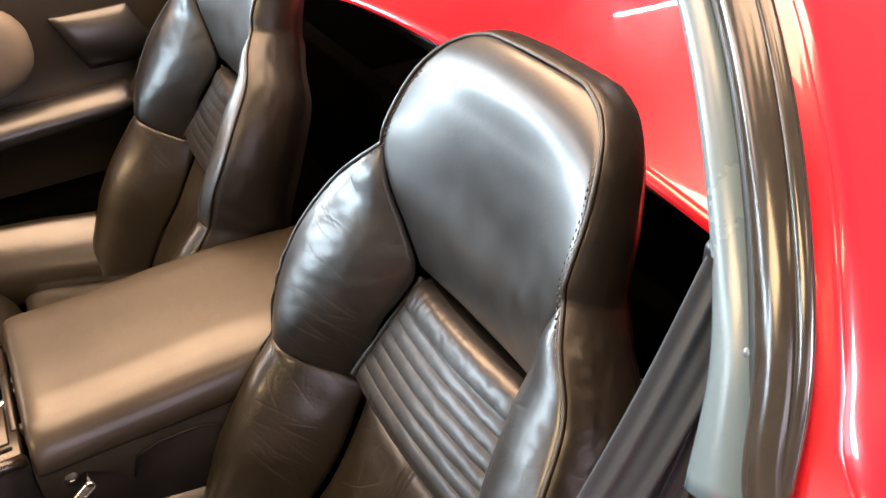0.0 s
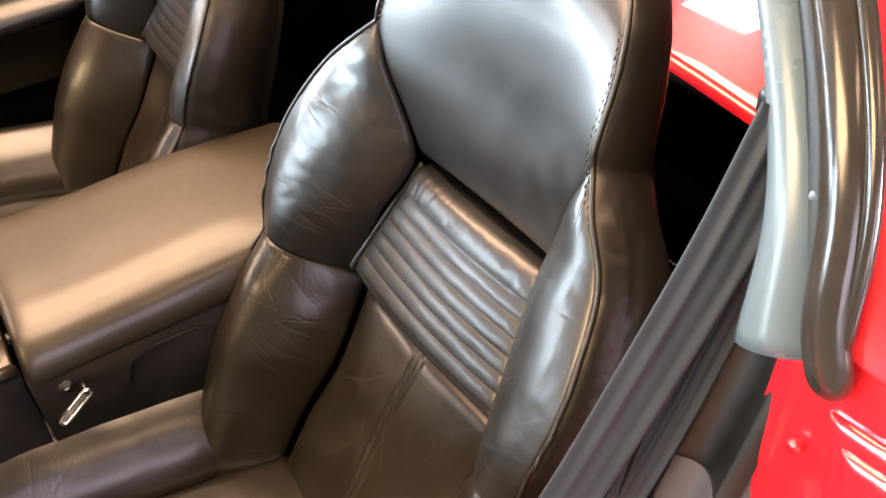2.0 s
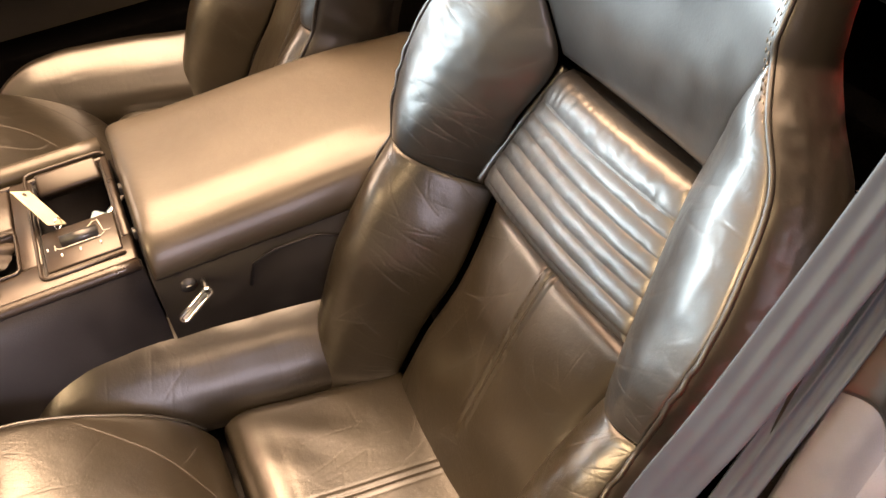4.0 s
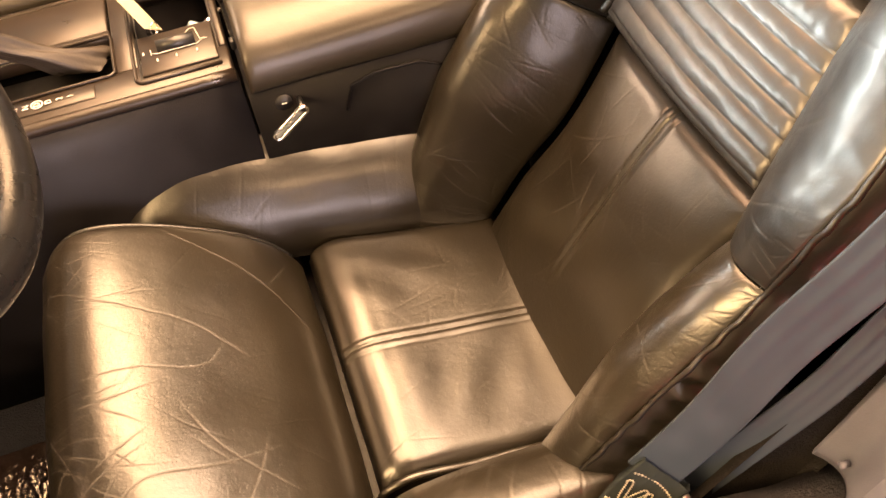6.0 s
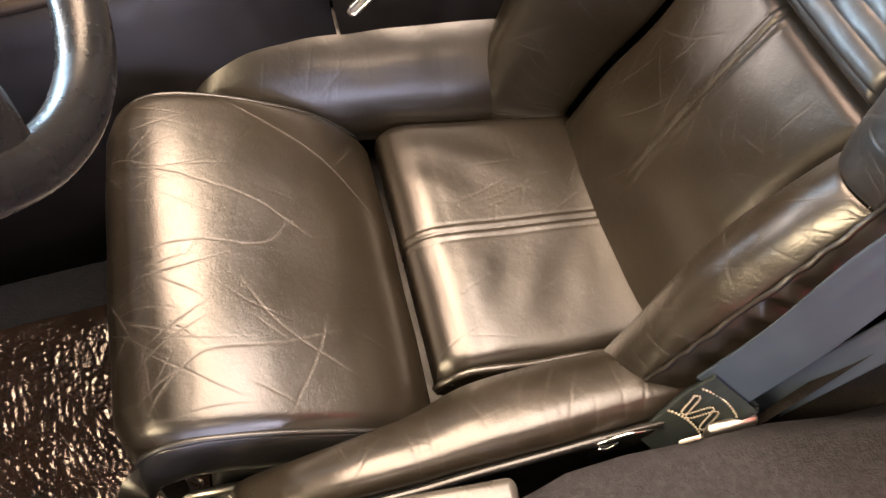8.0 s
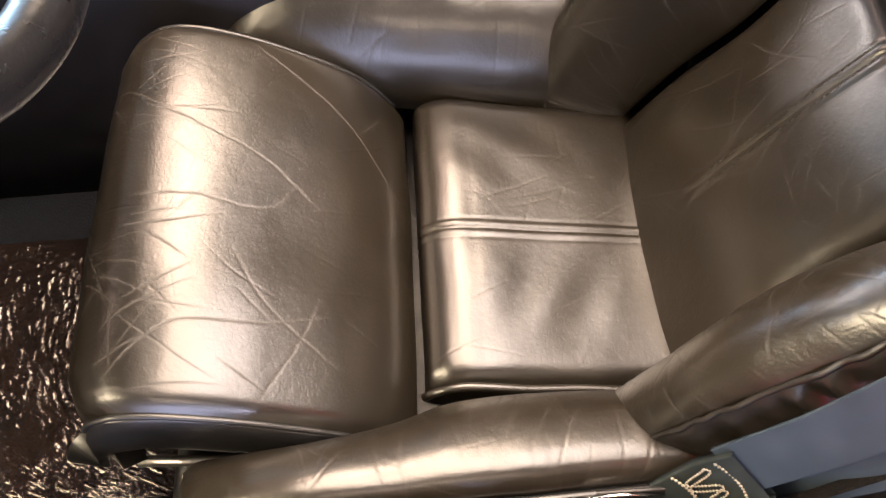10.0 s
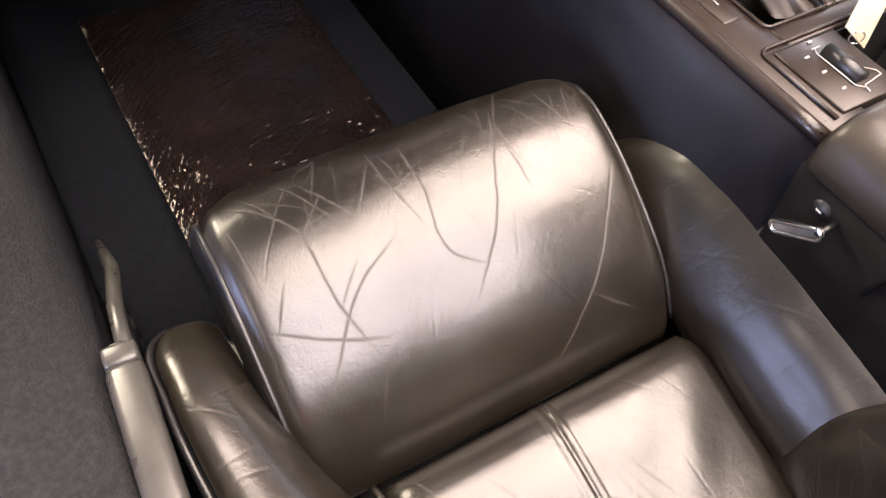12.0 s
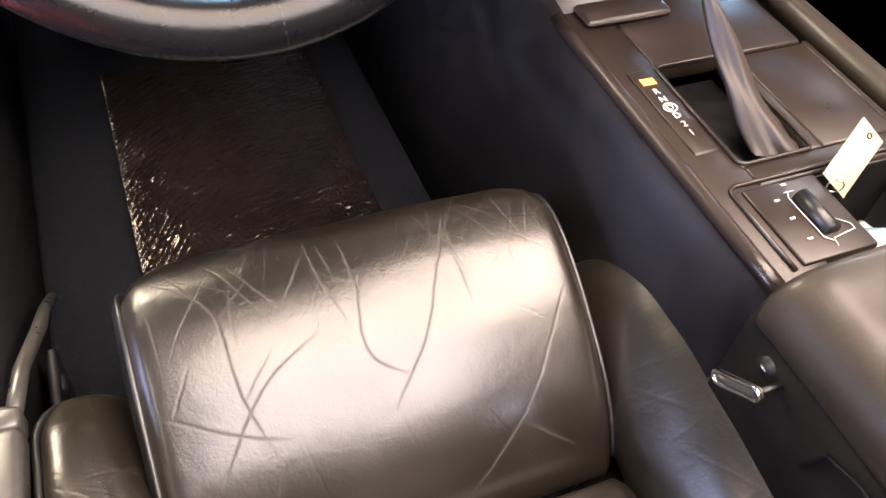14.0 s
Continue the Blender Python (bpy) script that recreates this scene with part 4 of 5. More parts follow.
    # boxing down the sides of the thigh cushion
    for side in (0.0, 1.0):
        sg = -1 if side == 0 else 1

        def boxing(a, b, side=side, sg=sg):
            top = thigh_fn(np.full(a.shape, side), 0.10 + 0.84 * a)
            return top + sg * (0.004 + 0.007 * np.sin(np.pi * b) - 0.010 * b)[..., None] * E_V - (0.010 + 0.085 * b)[..., None] * C_N

        sheet("thigh_boxing", boxing, q(90), q(40), M_LEATHER_SMOOTH, seat, "leather side of the thigh cushion", 0.002, 0.002, 0.006, 0.03,
              lambda a, b, p: soft_noise(p, 40, 0.0012, seed), sg * E_V)

    # cushion bolsters
    sec_v = ip([0, 0.15, 0.35, 0.6, 0.8, 1.0], [0.0, 0.010, 0.034, 0.066, 0.092, 0.112])
    round_n = ip([0, 0.15, 0.35, 0.6, 0.8, 1.0], [-0.020, 0.028, 0.070, 0.092, 0.096, 0.080])
    sharp_n = ip([0, 0.15, 0.35, 0.6, 0.78, 0.9, 1.0], [-0.020, 0.022, 0.058, 0.086, 0.098, 0.094, 0.076])
    for sg in (-1, 1):
        sec_n = round_n if sg < 0 else sharp_n
        inner = ip([-0.09, 0.0, 0.12, 0.20, 0.25, 0.32, 0.42], [0.168, 0.168, 0.170, 0.178, 0.196, 0.212, 0.220]) if sg < 0 else ip([-0.09, 0.0, 0.2, 0.3, 0.42], [0.176, 0.176, 0.182, 0.19, 0.205])
        outer = ip([-0.09, 0.05, 0.2, 0.34, 0.40, 0.43], [0.270, 0.275, 0.284, 0.290, 0.284, 0.262]) if sg < 0 else ip([-0.09, 0.05, 0.2, 0.34, 0.40, 0.44], [0.285, 0.290, 0.292, 0.282, 0.262, 0.235])
        fade = ip([-0.09, 0.0, 0.25, 0.34, 0.38, 0.415, 0.43], [1.05, 1.0, 0.98, 0.95, 0.82, 0.5, 0.2]) if sg < 0 else ip([-0.09, 0.0, 0.2, 0.3, 0.36, 0.41, 0.44], [1.1, 1.08, 1.1, 1.05, 0.9, 0.55, 0.15])
        cn = crease_field(seed + 41 + sg, (0.14, 0.50), 150 if sg > 0 else 260, 0.00036, 0.0010, (0.02, 0.10), 0.3, 0.1)

        def cb_fn(a, b, sg=sg, inner=inner, outer=outer, fade=fade, sec_n=sec_n):
            f = -0.09 + (0.52 if sg < 0 else 0.53) * b
            i, o = inner(f), outer(f)
            return cush_pt(sg * (i + (o - i) * sec_v(a) / 0.112), f, sec_n(a) * fade(f) - 0.01 * (1 - fade(f)))

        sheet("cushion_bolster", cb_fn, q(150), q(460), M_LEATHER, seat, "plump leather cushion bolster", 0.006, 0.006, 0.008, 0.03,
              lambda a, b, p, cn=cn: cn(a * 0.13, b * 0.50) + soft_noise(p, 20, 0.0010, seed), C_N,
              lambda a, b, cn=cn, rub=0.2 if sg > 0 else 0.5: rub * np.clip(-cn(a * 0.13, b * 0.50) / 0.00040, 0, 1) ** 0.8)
        f = np.linspace(-0.05, 0.425 if sg < 0 else 0.43, 60)
        edge = cush_pt(sg * (outer(f) + 0.001), f, sec_n(1.0) * fade(f) - 0.01 * (1 - fade(f)) + 0.001)
        tube("piping", edge, 0.004, M_LEATHER_SMOOTH, seat, "leather piping along the bolster", 8)
        stitches("stitching", edge - sg * 0.008 * E_V + 0.0050 * C_N, M_PALE_THREAD, seat, 0.006, 0.0045, 0.001)

        def skirt_fn(a, b, sg=sg, outer=outer, fade=fade, sec_n=sec_n):
            f = -0.09 + (0.52 if sg < 0 else 0.53) * b
            top = sec_n(1.0) * fade(f) - 0.01 * (1 - fade(f))
            return cush_pt(sg * (outer(f) + 0.004 * np.sin(np.pi * a) - 0.012 * a), f, top + (-0.075 - top) * a)

        sheet("side_skirt", skirt_fn, 16, 50, M_LEATHER_SMOOTH, seat, "leather side of the cushion", tuck=0.002, soft=0.005, depth=0.02, out=sg * E_V)

    block("seat_base", -0.47, 0.06, -0.25, 0.25, -0.13, -0.045, M_DARK, seat, "black seat base on its runners", 0.015)
    for y in (-0.225, 0.225):
        block("seat_runner", -0.52, 0.10, y - 0.015, y + 0.015, -0.155, -0.128, M_STEEL, seat, "steel seat runner", 0.003)
    return seat


seat = make_seat(1.0, 1)
seat.location = SEAT_AT
tagged(seat, "worn black leather driver's seat with ribbed back pad", "seat", "pair of seats")
mate = make_seat(0.5, 7)
mate.location = SEAT_AT + np.array([0, 2 * (YC - SEAT_AT[1]), 0])
tagged(mate, "matching black leather passenger seat beyond the centre console", "seat", "pair of seats")

# ---- centre console ----
console = thing("centre_console", "dark centre console with shifter, cubby and padded armrest lid", "console")
SIDE = [(0.965, 0.05), (0.985, 0.18), (1.006, 0.32), (1.024, 0.42), (1.030, 0.440), (1.038, 0.455), (1.052, 0.463)]
far = [(2 * YC - y, z) for y, z in SIDE[::-1]]
extrude("side_shell", SIDE + [(1.062, 0.440), (1.066, 0.335), (2 * YC - 1.066, 0.335), (2 * YC - 1.062, 0.440)] + far, [(-1.0, 1, 1.15, 0, 0), (-0.45, 1, 1.06, 0, 0), (-0.25, 1, 1, 0, 0), (0.096, 1, 1, 0, 0)], M_SHADE, console, "dark plastic console side")
REAR = [(0.975, 0.05), (0.995, 0.20), (1.012, 0.36), (1.018, 0.452), (1.05, 0.462), (2 * YC - 1.05, 0.462), (2 * YC - 1.018, 0.452), (2 * YC - 1.012, 0.36), (2 * YC - 0.995, 0.20), (2 * YC - 0.975, 0.05)]
extrude("rear_shell", REAR, [(0.100, 1, 1, 0, 0), (0.78, 1, 1, 0, 0)], M_SHADE, console, "dark plastic rear console box")

# top plate pieces round the openings
TOP = 0.468
Y0, Y1 = 1.050, 2 * YC - 1.050
plates = [(-0.30, 0.094, Y0, 1.100), (-0.30, -0.186, 1.100, Y1), (-0.186, 0.094, 1.300 - 0.012, Y1), (-0.036, -0.008, 1.100, 1.288),
          (-0.186, -0.036, 1.176, 1.192), (0.084, 0.094, 1.100, 1.288)]
for x0, x1, y0, y1 in plates:
    block("top_plate", x0, x1, y0, y1, TOP - 0.02, TOP, M_PLASTIC, console, "", 0.003)
tube("plate_edge", [(x, Y0 - 0.004, TOP - 0.006) for x in np.linspace(-0.30, 0.094, 12)], 0.008, M_PLASTIC, console, "rounded edge of the console top", 10)
tube("side_roll", [(x, 1.322, 0.458) for x in np.linspace(-0.40, 0.090, 14)], 0.017, M_VINYL, console, "padded vinyl roll along the passenger side", 16)
extrude("front_ramp", [(Y0 - 0.008, -0.02), (Y0, 0.0), (Y1, 0.0), (Y1 + 0.008, -0.02)], [(-0.75, 1, 1, 0, 0.60), (-0.45, 1, 1, 0, 0.505), (-0.36, 1, 1, 0, 0.478), (-0.30, 1, 1, 0, TOP)], M_PLASTIC, console, "console ramp towards the dashboard")
block("front_tray", -0.30, -0.262, 1.062, 1.165, TOP + 0.001, TOP + 0.010, M_PLASTIC, console, "satin tray edge", 0.005)
block("ashtray_lid", -0.184, -0.038, 1.194, 1.286, TOP - 0.012, TOP - 0.002, M_PLASTIC, console, "flat sliding tray lid", 0.003)
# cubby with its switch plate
block("cubby_floor", -0.008, 0.084, 1.10, 1.288, 0.335, 0.345, M_SHADED_CARPET, console, "", 0)
for c in ((-0.010, -0.006, 1.10, 1.288), (0.082, 0.086, 1.10, 1.288)):
    block("cubby_wall", *c, 0.34, TOP - 0.004, M_DARK, console, "", 0.001)
block("cubby_wall", -0.006, 0.082, 1.286, 1.290, 0.34, TOP - 0.004, M_DARK, console, "", 0.001)
block("cubby_wall", -0.006, 0.082, 1.152, 1.156, 0.34, TOP - 0.006, M_DARK, console, "", 0.001)
sw = block("switch_plate", -0.006, 0.082, 1.076, 1.153, TOP - 0.006, TOP + 0.003, M_PLASTIC, console, "brown-black switch plate", 0.002)
tube("thumbwheel", [(0.016, 1.120, TOP + 0.006), (0.060, 1.120, TOP + 0.006)], 0.008, M_DARK, sw, "black rubber thumbwheel", 16)
zt = TOP + 0.0042
for pts in ([(0.008, 1.114), (0.014, 1.110), (0.062, 1.110), (0.068, 1.116)], [(0.008, 1.120), (0.008, 1.110)], [(0.046, 1.132), (0.056, 1.143), (0.062, 1.143), (0.066, 1.118), (0.074, 1.116)]):
    tube("printed_line", [(x, y, zt) for x, y in pts], 0.0005, M_WHITE, sw, "white printed line", 5)
for x, y in ((-0.001, 1.116), (0.014, 1.098), (0.036, 1.098), (0.060, 1.098)):
    block("printed_mark", x - 0.0010, x + 0.0010, y - 0.0024, y + 0.0024, zt - 0.0008, zt + 0.0003, M_WHITE, sw, "white printed mark", 0)
tube("plate_groove", [(-0.008, 1.155, TOP), (-0.008, 1.070, TOP), (0.084, 1.066, TOP)], 0.0016, M_DARK, console, "", 6)

# moulded lips round the cubby and the shifter slot
corner = lambda x, y, r, g0: [(x + r * math.cos(g), y + r * math.sin(g), TOP + 0.0015) for g in np.linspace(g0, g0 + math.pi / 2, 6)]
tube("cubby_lip", corner(0.082, 1.286, 0.010, 0.0) + corner(-0.004, 1.286, 0.010, math.pi / 2) + corner(-0.004, 1.076, 0.010, math.pi) + [(0.084, 1.066, TOP + 0.0015)], 0.0022, M_PLASTIC, console, "raised lip round the cubby", 8)
tube("slot_lip", corner(-0.044, 1.170, 0.008, 0.0) + corner(-0.178, 1.170, 0.008, math.pi / 2) + corner(-0.178, 1.104, 0.008, math.pi) + corner(-0.044, 1.104, 0.008, 1.5 * math.pi), 0.0020, M_PLASTIC, console, "raised lip round the shifter slot", 8, True)
bm = bmesh.new()
box(bm, -0.004, 0.080, -0.018, 0.016, -0.030, 0.0)
bmesh.ops.bevel(bm, geom=list(bm.edges), offset=0.006, segments=3, profile=0.5, affect="EDGES")
bmesh.ops.transform(bm, matrix=pose(0, 1.274, TOP - 0.004, 32, 0, 0), verts=bm.verts)
part("cubby_slope", bm, M_PLASTIC, console, "sloping inner wall of the cubby", True)
# arched pocket mouth on the console side
tube("pocket_edge", [(0.205, 1.0135, 0.395), (0.215, 1.013, 0.428), (0.245, 1.012, 0.438), (0.30, 1.012, 0.436), (0.33, 1.012, 0.42), (0.338, 1.013, 0.38)], 0.002, M_SHADE, console, "moulded edge of the side pocket", 8)

# gear positions printed beside the shifter
bez = block("gear_display", -0.185, -0.060, 1.064, 1.090, TOP - 0.001, TOP + 0.002, M_PLASTIC, console, "dark gear position window", 0.0015)
block("gear_light", -0.170, -0.160, 1.069, 1.084, TOP + 0.0025, TOP + 0.0038, M_ORANGE, bez, "orange lit gear mark", 0.0005)
for k, ch in enumerate("RNDD21"):
    flat_text("gear_letter", ch, 0.0105, M_WHITE, bez, pose(-0.149 + 0.0125 * k, 1.0765, TOP + 0.0034, 0, 0, 90))
ring = [(-0.124 + 0.0062 * math.cos(g), 1.0765 + 0.0068 * math.sin(g), TOP + 0.0036) for g in np.linspace(0, 2 * math.pi, 20, endpoint=False)]
tube("letter_ring", ring, 0.0008, M_WHITE, bez, "white ring", 5, True)

# leather shifter boot: a folded sleeve rising forward from its slot
bu = np.linspace(0, 1, 26)
ang = np.linspace(0, 2 * math.pi, 40, endpoint=False)
verts = []
for u in bu:
    cx, cz = -0.072 - 0.132 * u, TOP - 0.010 + 0.135 * u**1.15
    rx, ry = 0.023 * (1 - u) ** 1.5 + 0.0085, 0.017 * (1 - u) ** 1.5 + 0.0065
    for g in ang:
        fold = 1 + 0.16 * (1 - 0.6 * u) * math.sin(4 * g + 1.2 * u) + 0.06 * math.sin(9 * g + 2 * u)
        verts.append((cx + rx * math.cos(g) * fold, 1.158 - 0.046 * u**0.8 + ry * math.sin(g) * fold, cz + 0.003 * math.sin(12 * u + 2 * math.sin(g))))
k = len(ang)
faces = [(j * k + i, j * k + (i + 1) % k, (j + 1) * k + (i + 1) % k, (j + 1) * k + i) for j in range(len(bu) - 1) for i in range(k)]
mesh_ob("shifter_boot", verts, faces, M_BOOT, console, "folded leather shifter boot")
block("boot_slot", -0.186, -0.036, 1.098, 1.178, TOP - 0.045, TOP - 0.03, M_DARK, console, "", 0)
tube("shift_lever", [(-0.200, 1.132, 0.585), (-0.225, 1.130, 0.66)], 0.010, M_DARK, console, "", 12)
bm = bmesh.new()
bmesh.ops.create_icosphere(bm, subdivisions=3, radius=0.027, matrix=pose(-0.232, 1.130, 0.690) @ Matrix.Diagonal((1, 0.9, 1.3, 1)))
part("shift_knob", bm, M_LEATHER_SMOOTH, console, "black leather shift knob", True)

# padded lid
lid_sec = []
for y, z in ((-0.150, 0.452), (-0.152, 0.466), (-0.148, 0.484), (-0.138, 0.499), (-0.122, 0.509), (-0.10, 0.513), (-0.05, 0.515), (0.0, 0.5155)):
    lid_sec.append((y, z))
lid_sec = lid_sec + [(-y, z) for y, z in lid_sec[-2::-1]]
lid_y = path3(*[(y, z, 0) for y, z in lid_sec])
lid_end = ip([0, 0.012, 0.03, 0.10, 0.9, 0.96, 1.0], [-0.010, -0.003, -0.0005, 0.0, 0.0, -0.004, -0.02])


def lid_top(a, b):
    c = lid_y(a)
    w = 1 + lid_end(b) * 0.8
    return np.stack([0.104 + 0.47 * b + 0 * a, YC + c[..., 0] * w, c[..., 1] + lid_end(b) * (c[..., 1] - 0.45) / 0.065], -1)


lid = sheet("armrest_lid", lid_top, 60, 50, M_VINYL, console, "padded vinyl armrest lid", tuck=0.001, soft=0.004, depth=0.008,
            extra=lambda a, b, p: soft_noise(p, 8, 0.0012, 3))
block("lid_tray", 0.112, 0.57, YC - 0.135, YC + 0.135, 0.455, 0.466, M_DARK, lid, "dark lid underside", 0.003)
for y in (YC - 0.08, YC + 0.02):
    block("hinge_screw", 0.098, 0.104, y - 0.006, y + 0.006, 0.470, 0.482, M_DARK, lid, "", 0.002)
# side pocket behind the seat bolster, knob and chrome pull
kn = tube("knob", [(0.136, 1.026, 0.430), (0.136, 1.014, 0.428)], [0.011, 0.010], M_DARK, console, "round black knob", 18)
block("knob_mark", 0.133, 0.139, 1.0125, 1.0135, 0.4288, 0.4302, M_WHITE, kn, "", 0)
loop = []
la, lb = np.array((0.1535, 0.992, 0.4295)), np.array((0.1195, 0.991, 0.4045))
ax = (lb - la) / np.linalg.norm(lb - la)
sd = np.cross(ax, (0, 1, 0))
sd /= np.linalg.norm(sd)
for g in np.linspace(-math.pi / 2, math.pi / 2, 9):
    loop.append(lb + 0.0052 * (math.cos(g) * ax + math.sin(g) * sd))
for g in np.linspace(math.pi / 2, 3 * math.pi / 2, 9):
    loop.append(la + 0.0052 * (math.cos(g) * ax + math.sin(g) * sd))
pull = thing("chrome_pull", "small chrome slotted pull loop hanging on the console side", "handle")
tube("loop", loop, 0.0021, M_CHROME, pull, "bright chrome wire loop", 10, True)
mesh_ob("plate", [p + np.array((0, 0.003, 0)) for p in loop] + [p + np.array((0, 0.0045, 0)) for p in loop],
        [tuple(range(18)), tuple(range(35, 17, -1))] + [(i, (i + 1) % 18, 18 + (i + 1) % 18, 18 + i) for i in range(18)], M_STEEL, pull, "dull metal insert", False)
tube("stem", [la + np.array((0.0, 0.002, 0.0)), la + np.array((0.0, 0.034, 0.0))], 0.0032, M_DARK, pull, "", 8)

# key tag in the cubby
tag = thing("key_tag", "cream cardboard key tag standing in the console cubby", "tag", at=(0.017, 1.154, 0.476))
t_y = Vector((-0.42, 0.79, 0.39)).normalized()
t_x = (Vector((0.531, 0.585, -0.614)) - t_y * t_y.dot(Vector((0.531, 0.585, -0.614)))).normalized()
lean = Matrix((t_x, t_y, t_x.cross(t_y))).transposed().to_4x4()
card = block("card", -0.016, 0.016, 0, 0.068, -0.0008, 0.0008, M_TAG, tag, "cream card", 0.0006, turn=lean)
tube("ring_hole", [lean @ Vector((0.0025 * math.cos(g), 0.060 + 0.0025 * math.sin(g), 0.001)) for g in np.linspace(0, 2 * math.pi, 14, endpoint=False)], 0.0008, M_DARK, card, "punched hole", 5, True)
tube("ring", [lean @ Vector((0.002 + 0.006 * math.cos(g), 0.002 + 0.004 * math.sin(g), 0.006 * math.sin(g))) for g in np.linspace(0, 2 * math.pi, 18, endpoint=False)], 0.0009, M_CHROME, tag, "thin wire key ring", 6, True)
key = thing("car_key", "small metal car keys lying in the console cubby", "key", at=(0.048, 1.186, 0.412))
block("key_bow", -0.016, 0.016, -0.02, 0.02, 0.01, 0.022, M_STEEL, key, "rounded key head", 0.005, 3, pose(0, 0, 0, 10, 5, 20))
block("key_blade", -0.004, 0.004, 0.02, 0.065, 0.014, 0.018, M_CHROME, key, "", 0.001, 1, pose(0, 0, 0, 10, 5, -50))
block("key_bow", -0.010, 0.018, -0.01, 0.018, 0.024, 0.034, M_CAP, key, "grey plastic key head", 0.004, 3, pose(0.01, 0, 0, 20, -15, 60))

# ---- steering wheel ----
wheel = thing("steering_wheel", "black leather-wrapped steering wheel with stitched seams and lower spokes", "steering wheel", at=(-0.150, 0.682, 0.835))
WT = radians(29)
W_U, W_V, W_N = np.array([-math.sin(WT), 0, math.cos(WT)]), np.array([0.0, 1, 0]), np.array([math.cos(WT), 0, math.sin(WT)])
RW = 0.188
wp = lambda g, r=RW, n=0.0: r * (math.cos(g) * -W_U + math.sin(g) * W_V) + n * W_N
th = np.linspace(0, 2 * math.pi, 120, endpoint=False)
tube("rim", [wp(g) for g in th], [0.0165 + 0.0015 * math.cos(2 * g) for g in th], M_WHEEL, wheel, "leather-wrapped rim", 20, True)
rim_ob = [o for o in wheel.children if o.name.startswith("rim")][0]
for g0, g1 in ((-0.35, 0.75), (1.2, 5.1)):
    stitches("rim_stitching", [wp(g, RW - 0.0155, 0.006) for g in np.linspace(g0, g1, 120)], M_THREAD, rim_ob, 0.005, 0.004, 0.0007)
for g in (0.08, 0.95):
    c = wp(g)
    ra = c / np.linalg.norm(c)
    tube("rim_seam", [c + 0.0172 * (math.cos(q) * ra + math.sin(q) * W_N) for q in np.linspace(0, 2 * math.pi, 24, endpoint=False)], 0.0009, M_DARK, rim_ob, "seam in the leather", 5, True)


def spoke(g, w0, w1, name):
    """A flattened spoke from the hub to the rim, flaring into it."""
    u = np.linspace(0, 1, 18)
    verts = []
    side = np.cross(W_N, wp(g) / RW)
    k = 16
    for t in u:
        r = 0.05 + (RW - 0.052) * t
        w = w0 + (w1 - w0) * t**2
        n = 0.018 - 0.018 * t + 0.006 * math.sin(math.pi * t)
        for q in np.linspace(0, 2 * math.pi, k, endpoint=False):
            verts.append(wp(g, r, n) + side * w * math.copysign(abs(math.cos(q)) ** 0.7, math.cos(q)) + W_N * 0.011 * math.sin(q))
    faces = [(j * k + i, j * k + (i + 1) % k, (j + 1) * k + (i + 1) % k, (j + 1) * k + i) for j in range(len(u) - 1) for i in range(k)]
    mesh_ob(name, verts, faces, M_WHEEL, wheel, "broad leather spoke")


for g, w0, w1 in ((-1.0, 0.050, 0.088), (1.0, 0.050, 0.088), (-1.95, 0.03, 0.04), (1.95, 0.03, 0.04)):
    spoke(g, w0, w1, "spoke")
for g in (-1.0, 1.0):
    # satin grey plate over the inner half of each lower spoke
    side = np.cross(W_N, wp(g) / RW)
    sheet("spoke_plate", lambda a, b, g=g, side=side: np.stack([wp(g, r, 0.022 - 0.010 * (r - 0.05) / 0.09) for r in (0.05 + 0.085 * b).ravel()]).reshape(*a.shape, 3) + ((2 * a - 1) * (0.040 + 0.014 * b))[..., None] * side,
          24, 24, M_HUB, wheel, "satin grey spoke plate", 0.006, 0.006, 0.006, 0.012, out=W_N)
bm = bmesh.new()
box(bm, -0.030, 0.030, -0.075, 0.075, -0.06, 0.06)
bmesh.ops.bevel(bm, geom=list(bm.edges), offset=0.02, segments=4, profile=0.5, affect="EDGES")
bmesh.ops.transform(bm, matrix=pose(0.012, 0, 0.004, 0, -28, 0), verts=bm.verts)
part("hub_cover", bm, M_PLASTIC, wheel, "grey-black padded hub cover", True)
tube("column", [(-0.04, 0, -0.01), (-0.30, 0, -0.13), (-0.55, 0, -0.24)], [0.035, 0.05, 0.055], M_DARK, wheel, "steering column shroud", 20)

# ---- handbrake beside the sill ----
brake = thing("handbrake", "handbrake lever with pale grip lying between seat and door sill", "handbrake")
gm = Matrix.Translation((0.05, 0.453, 0.358)) @ pose(0, 0, 0, 0, 3, -3.5)
block("grip", -0.085, 0.098, -0.0155, 0.0155, -0.015, 0.015, M_BEIGE, brake, "pale smooth grip", 0.008, 3, gm)
block("grip_end", -0.104, -0.084, -0.014, 0.014, -0.016, 0.012, M_BEIGE, brake, "grey open end of the grip", 0.004, 2, gm)
block("grip_slot", -0.1055, -0.100, -0.006, 0.006, -0.004, 0.010, M_DARK, brake, "", 0.001, 1, gm)
tube("lever", [(-0.045, 0.462, 0.356), (-0.115, 0.468, 0.335), (-0.19, 0.478, 0.295), (-0.25, 0.476, 0.25), (-0.32, 0.474, 0.19), (-0.36, 0.472, 0.14)], [0.007, 0.007, 0.007, 0.006, 0.004, 0.003], M_BEIGE, brake, "bent grey metal lever", 10)
tube("pivot", [(-0.20, 0.462, 0.18), (-0.20, 0.478, 0.18)], 0.014, M_DARK, brake, "", 14)
block("mount", -0.24, -0.16, 0.462, 0.474, 0.07, 0.20, M_DARK, brake, "dark mounting bracket", 0.004)

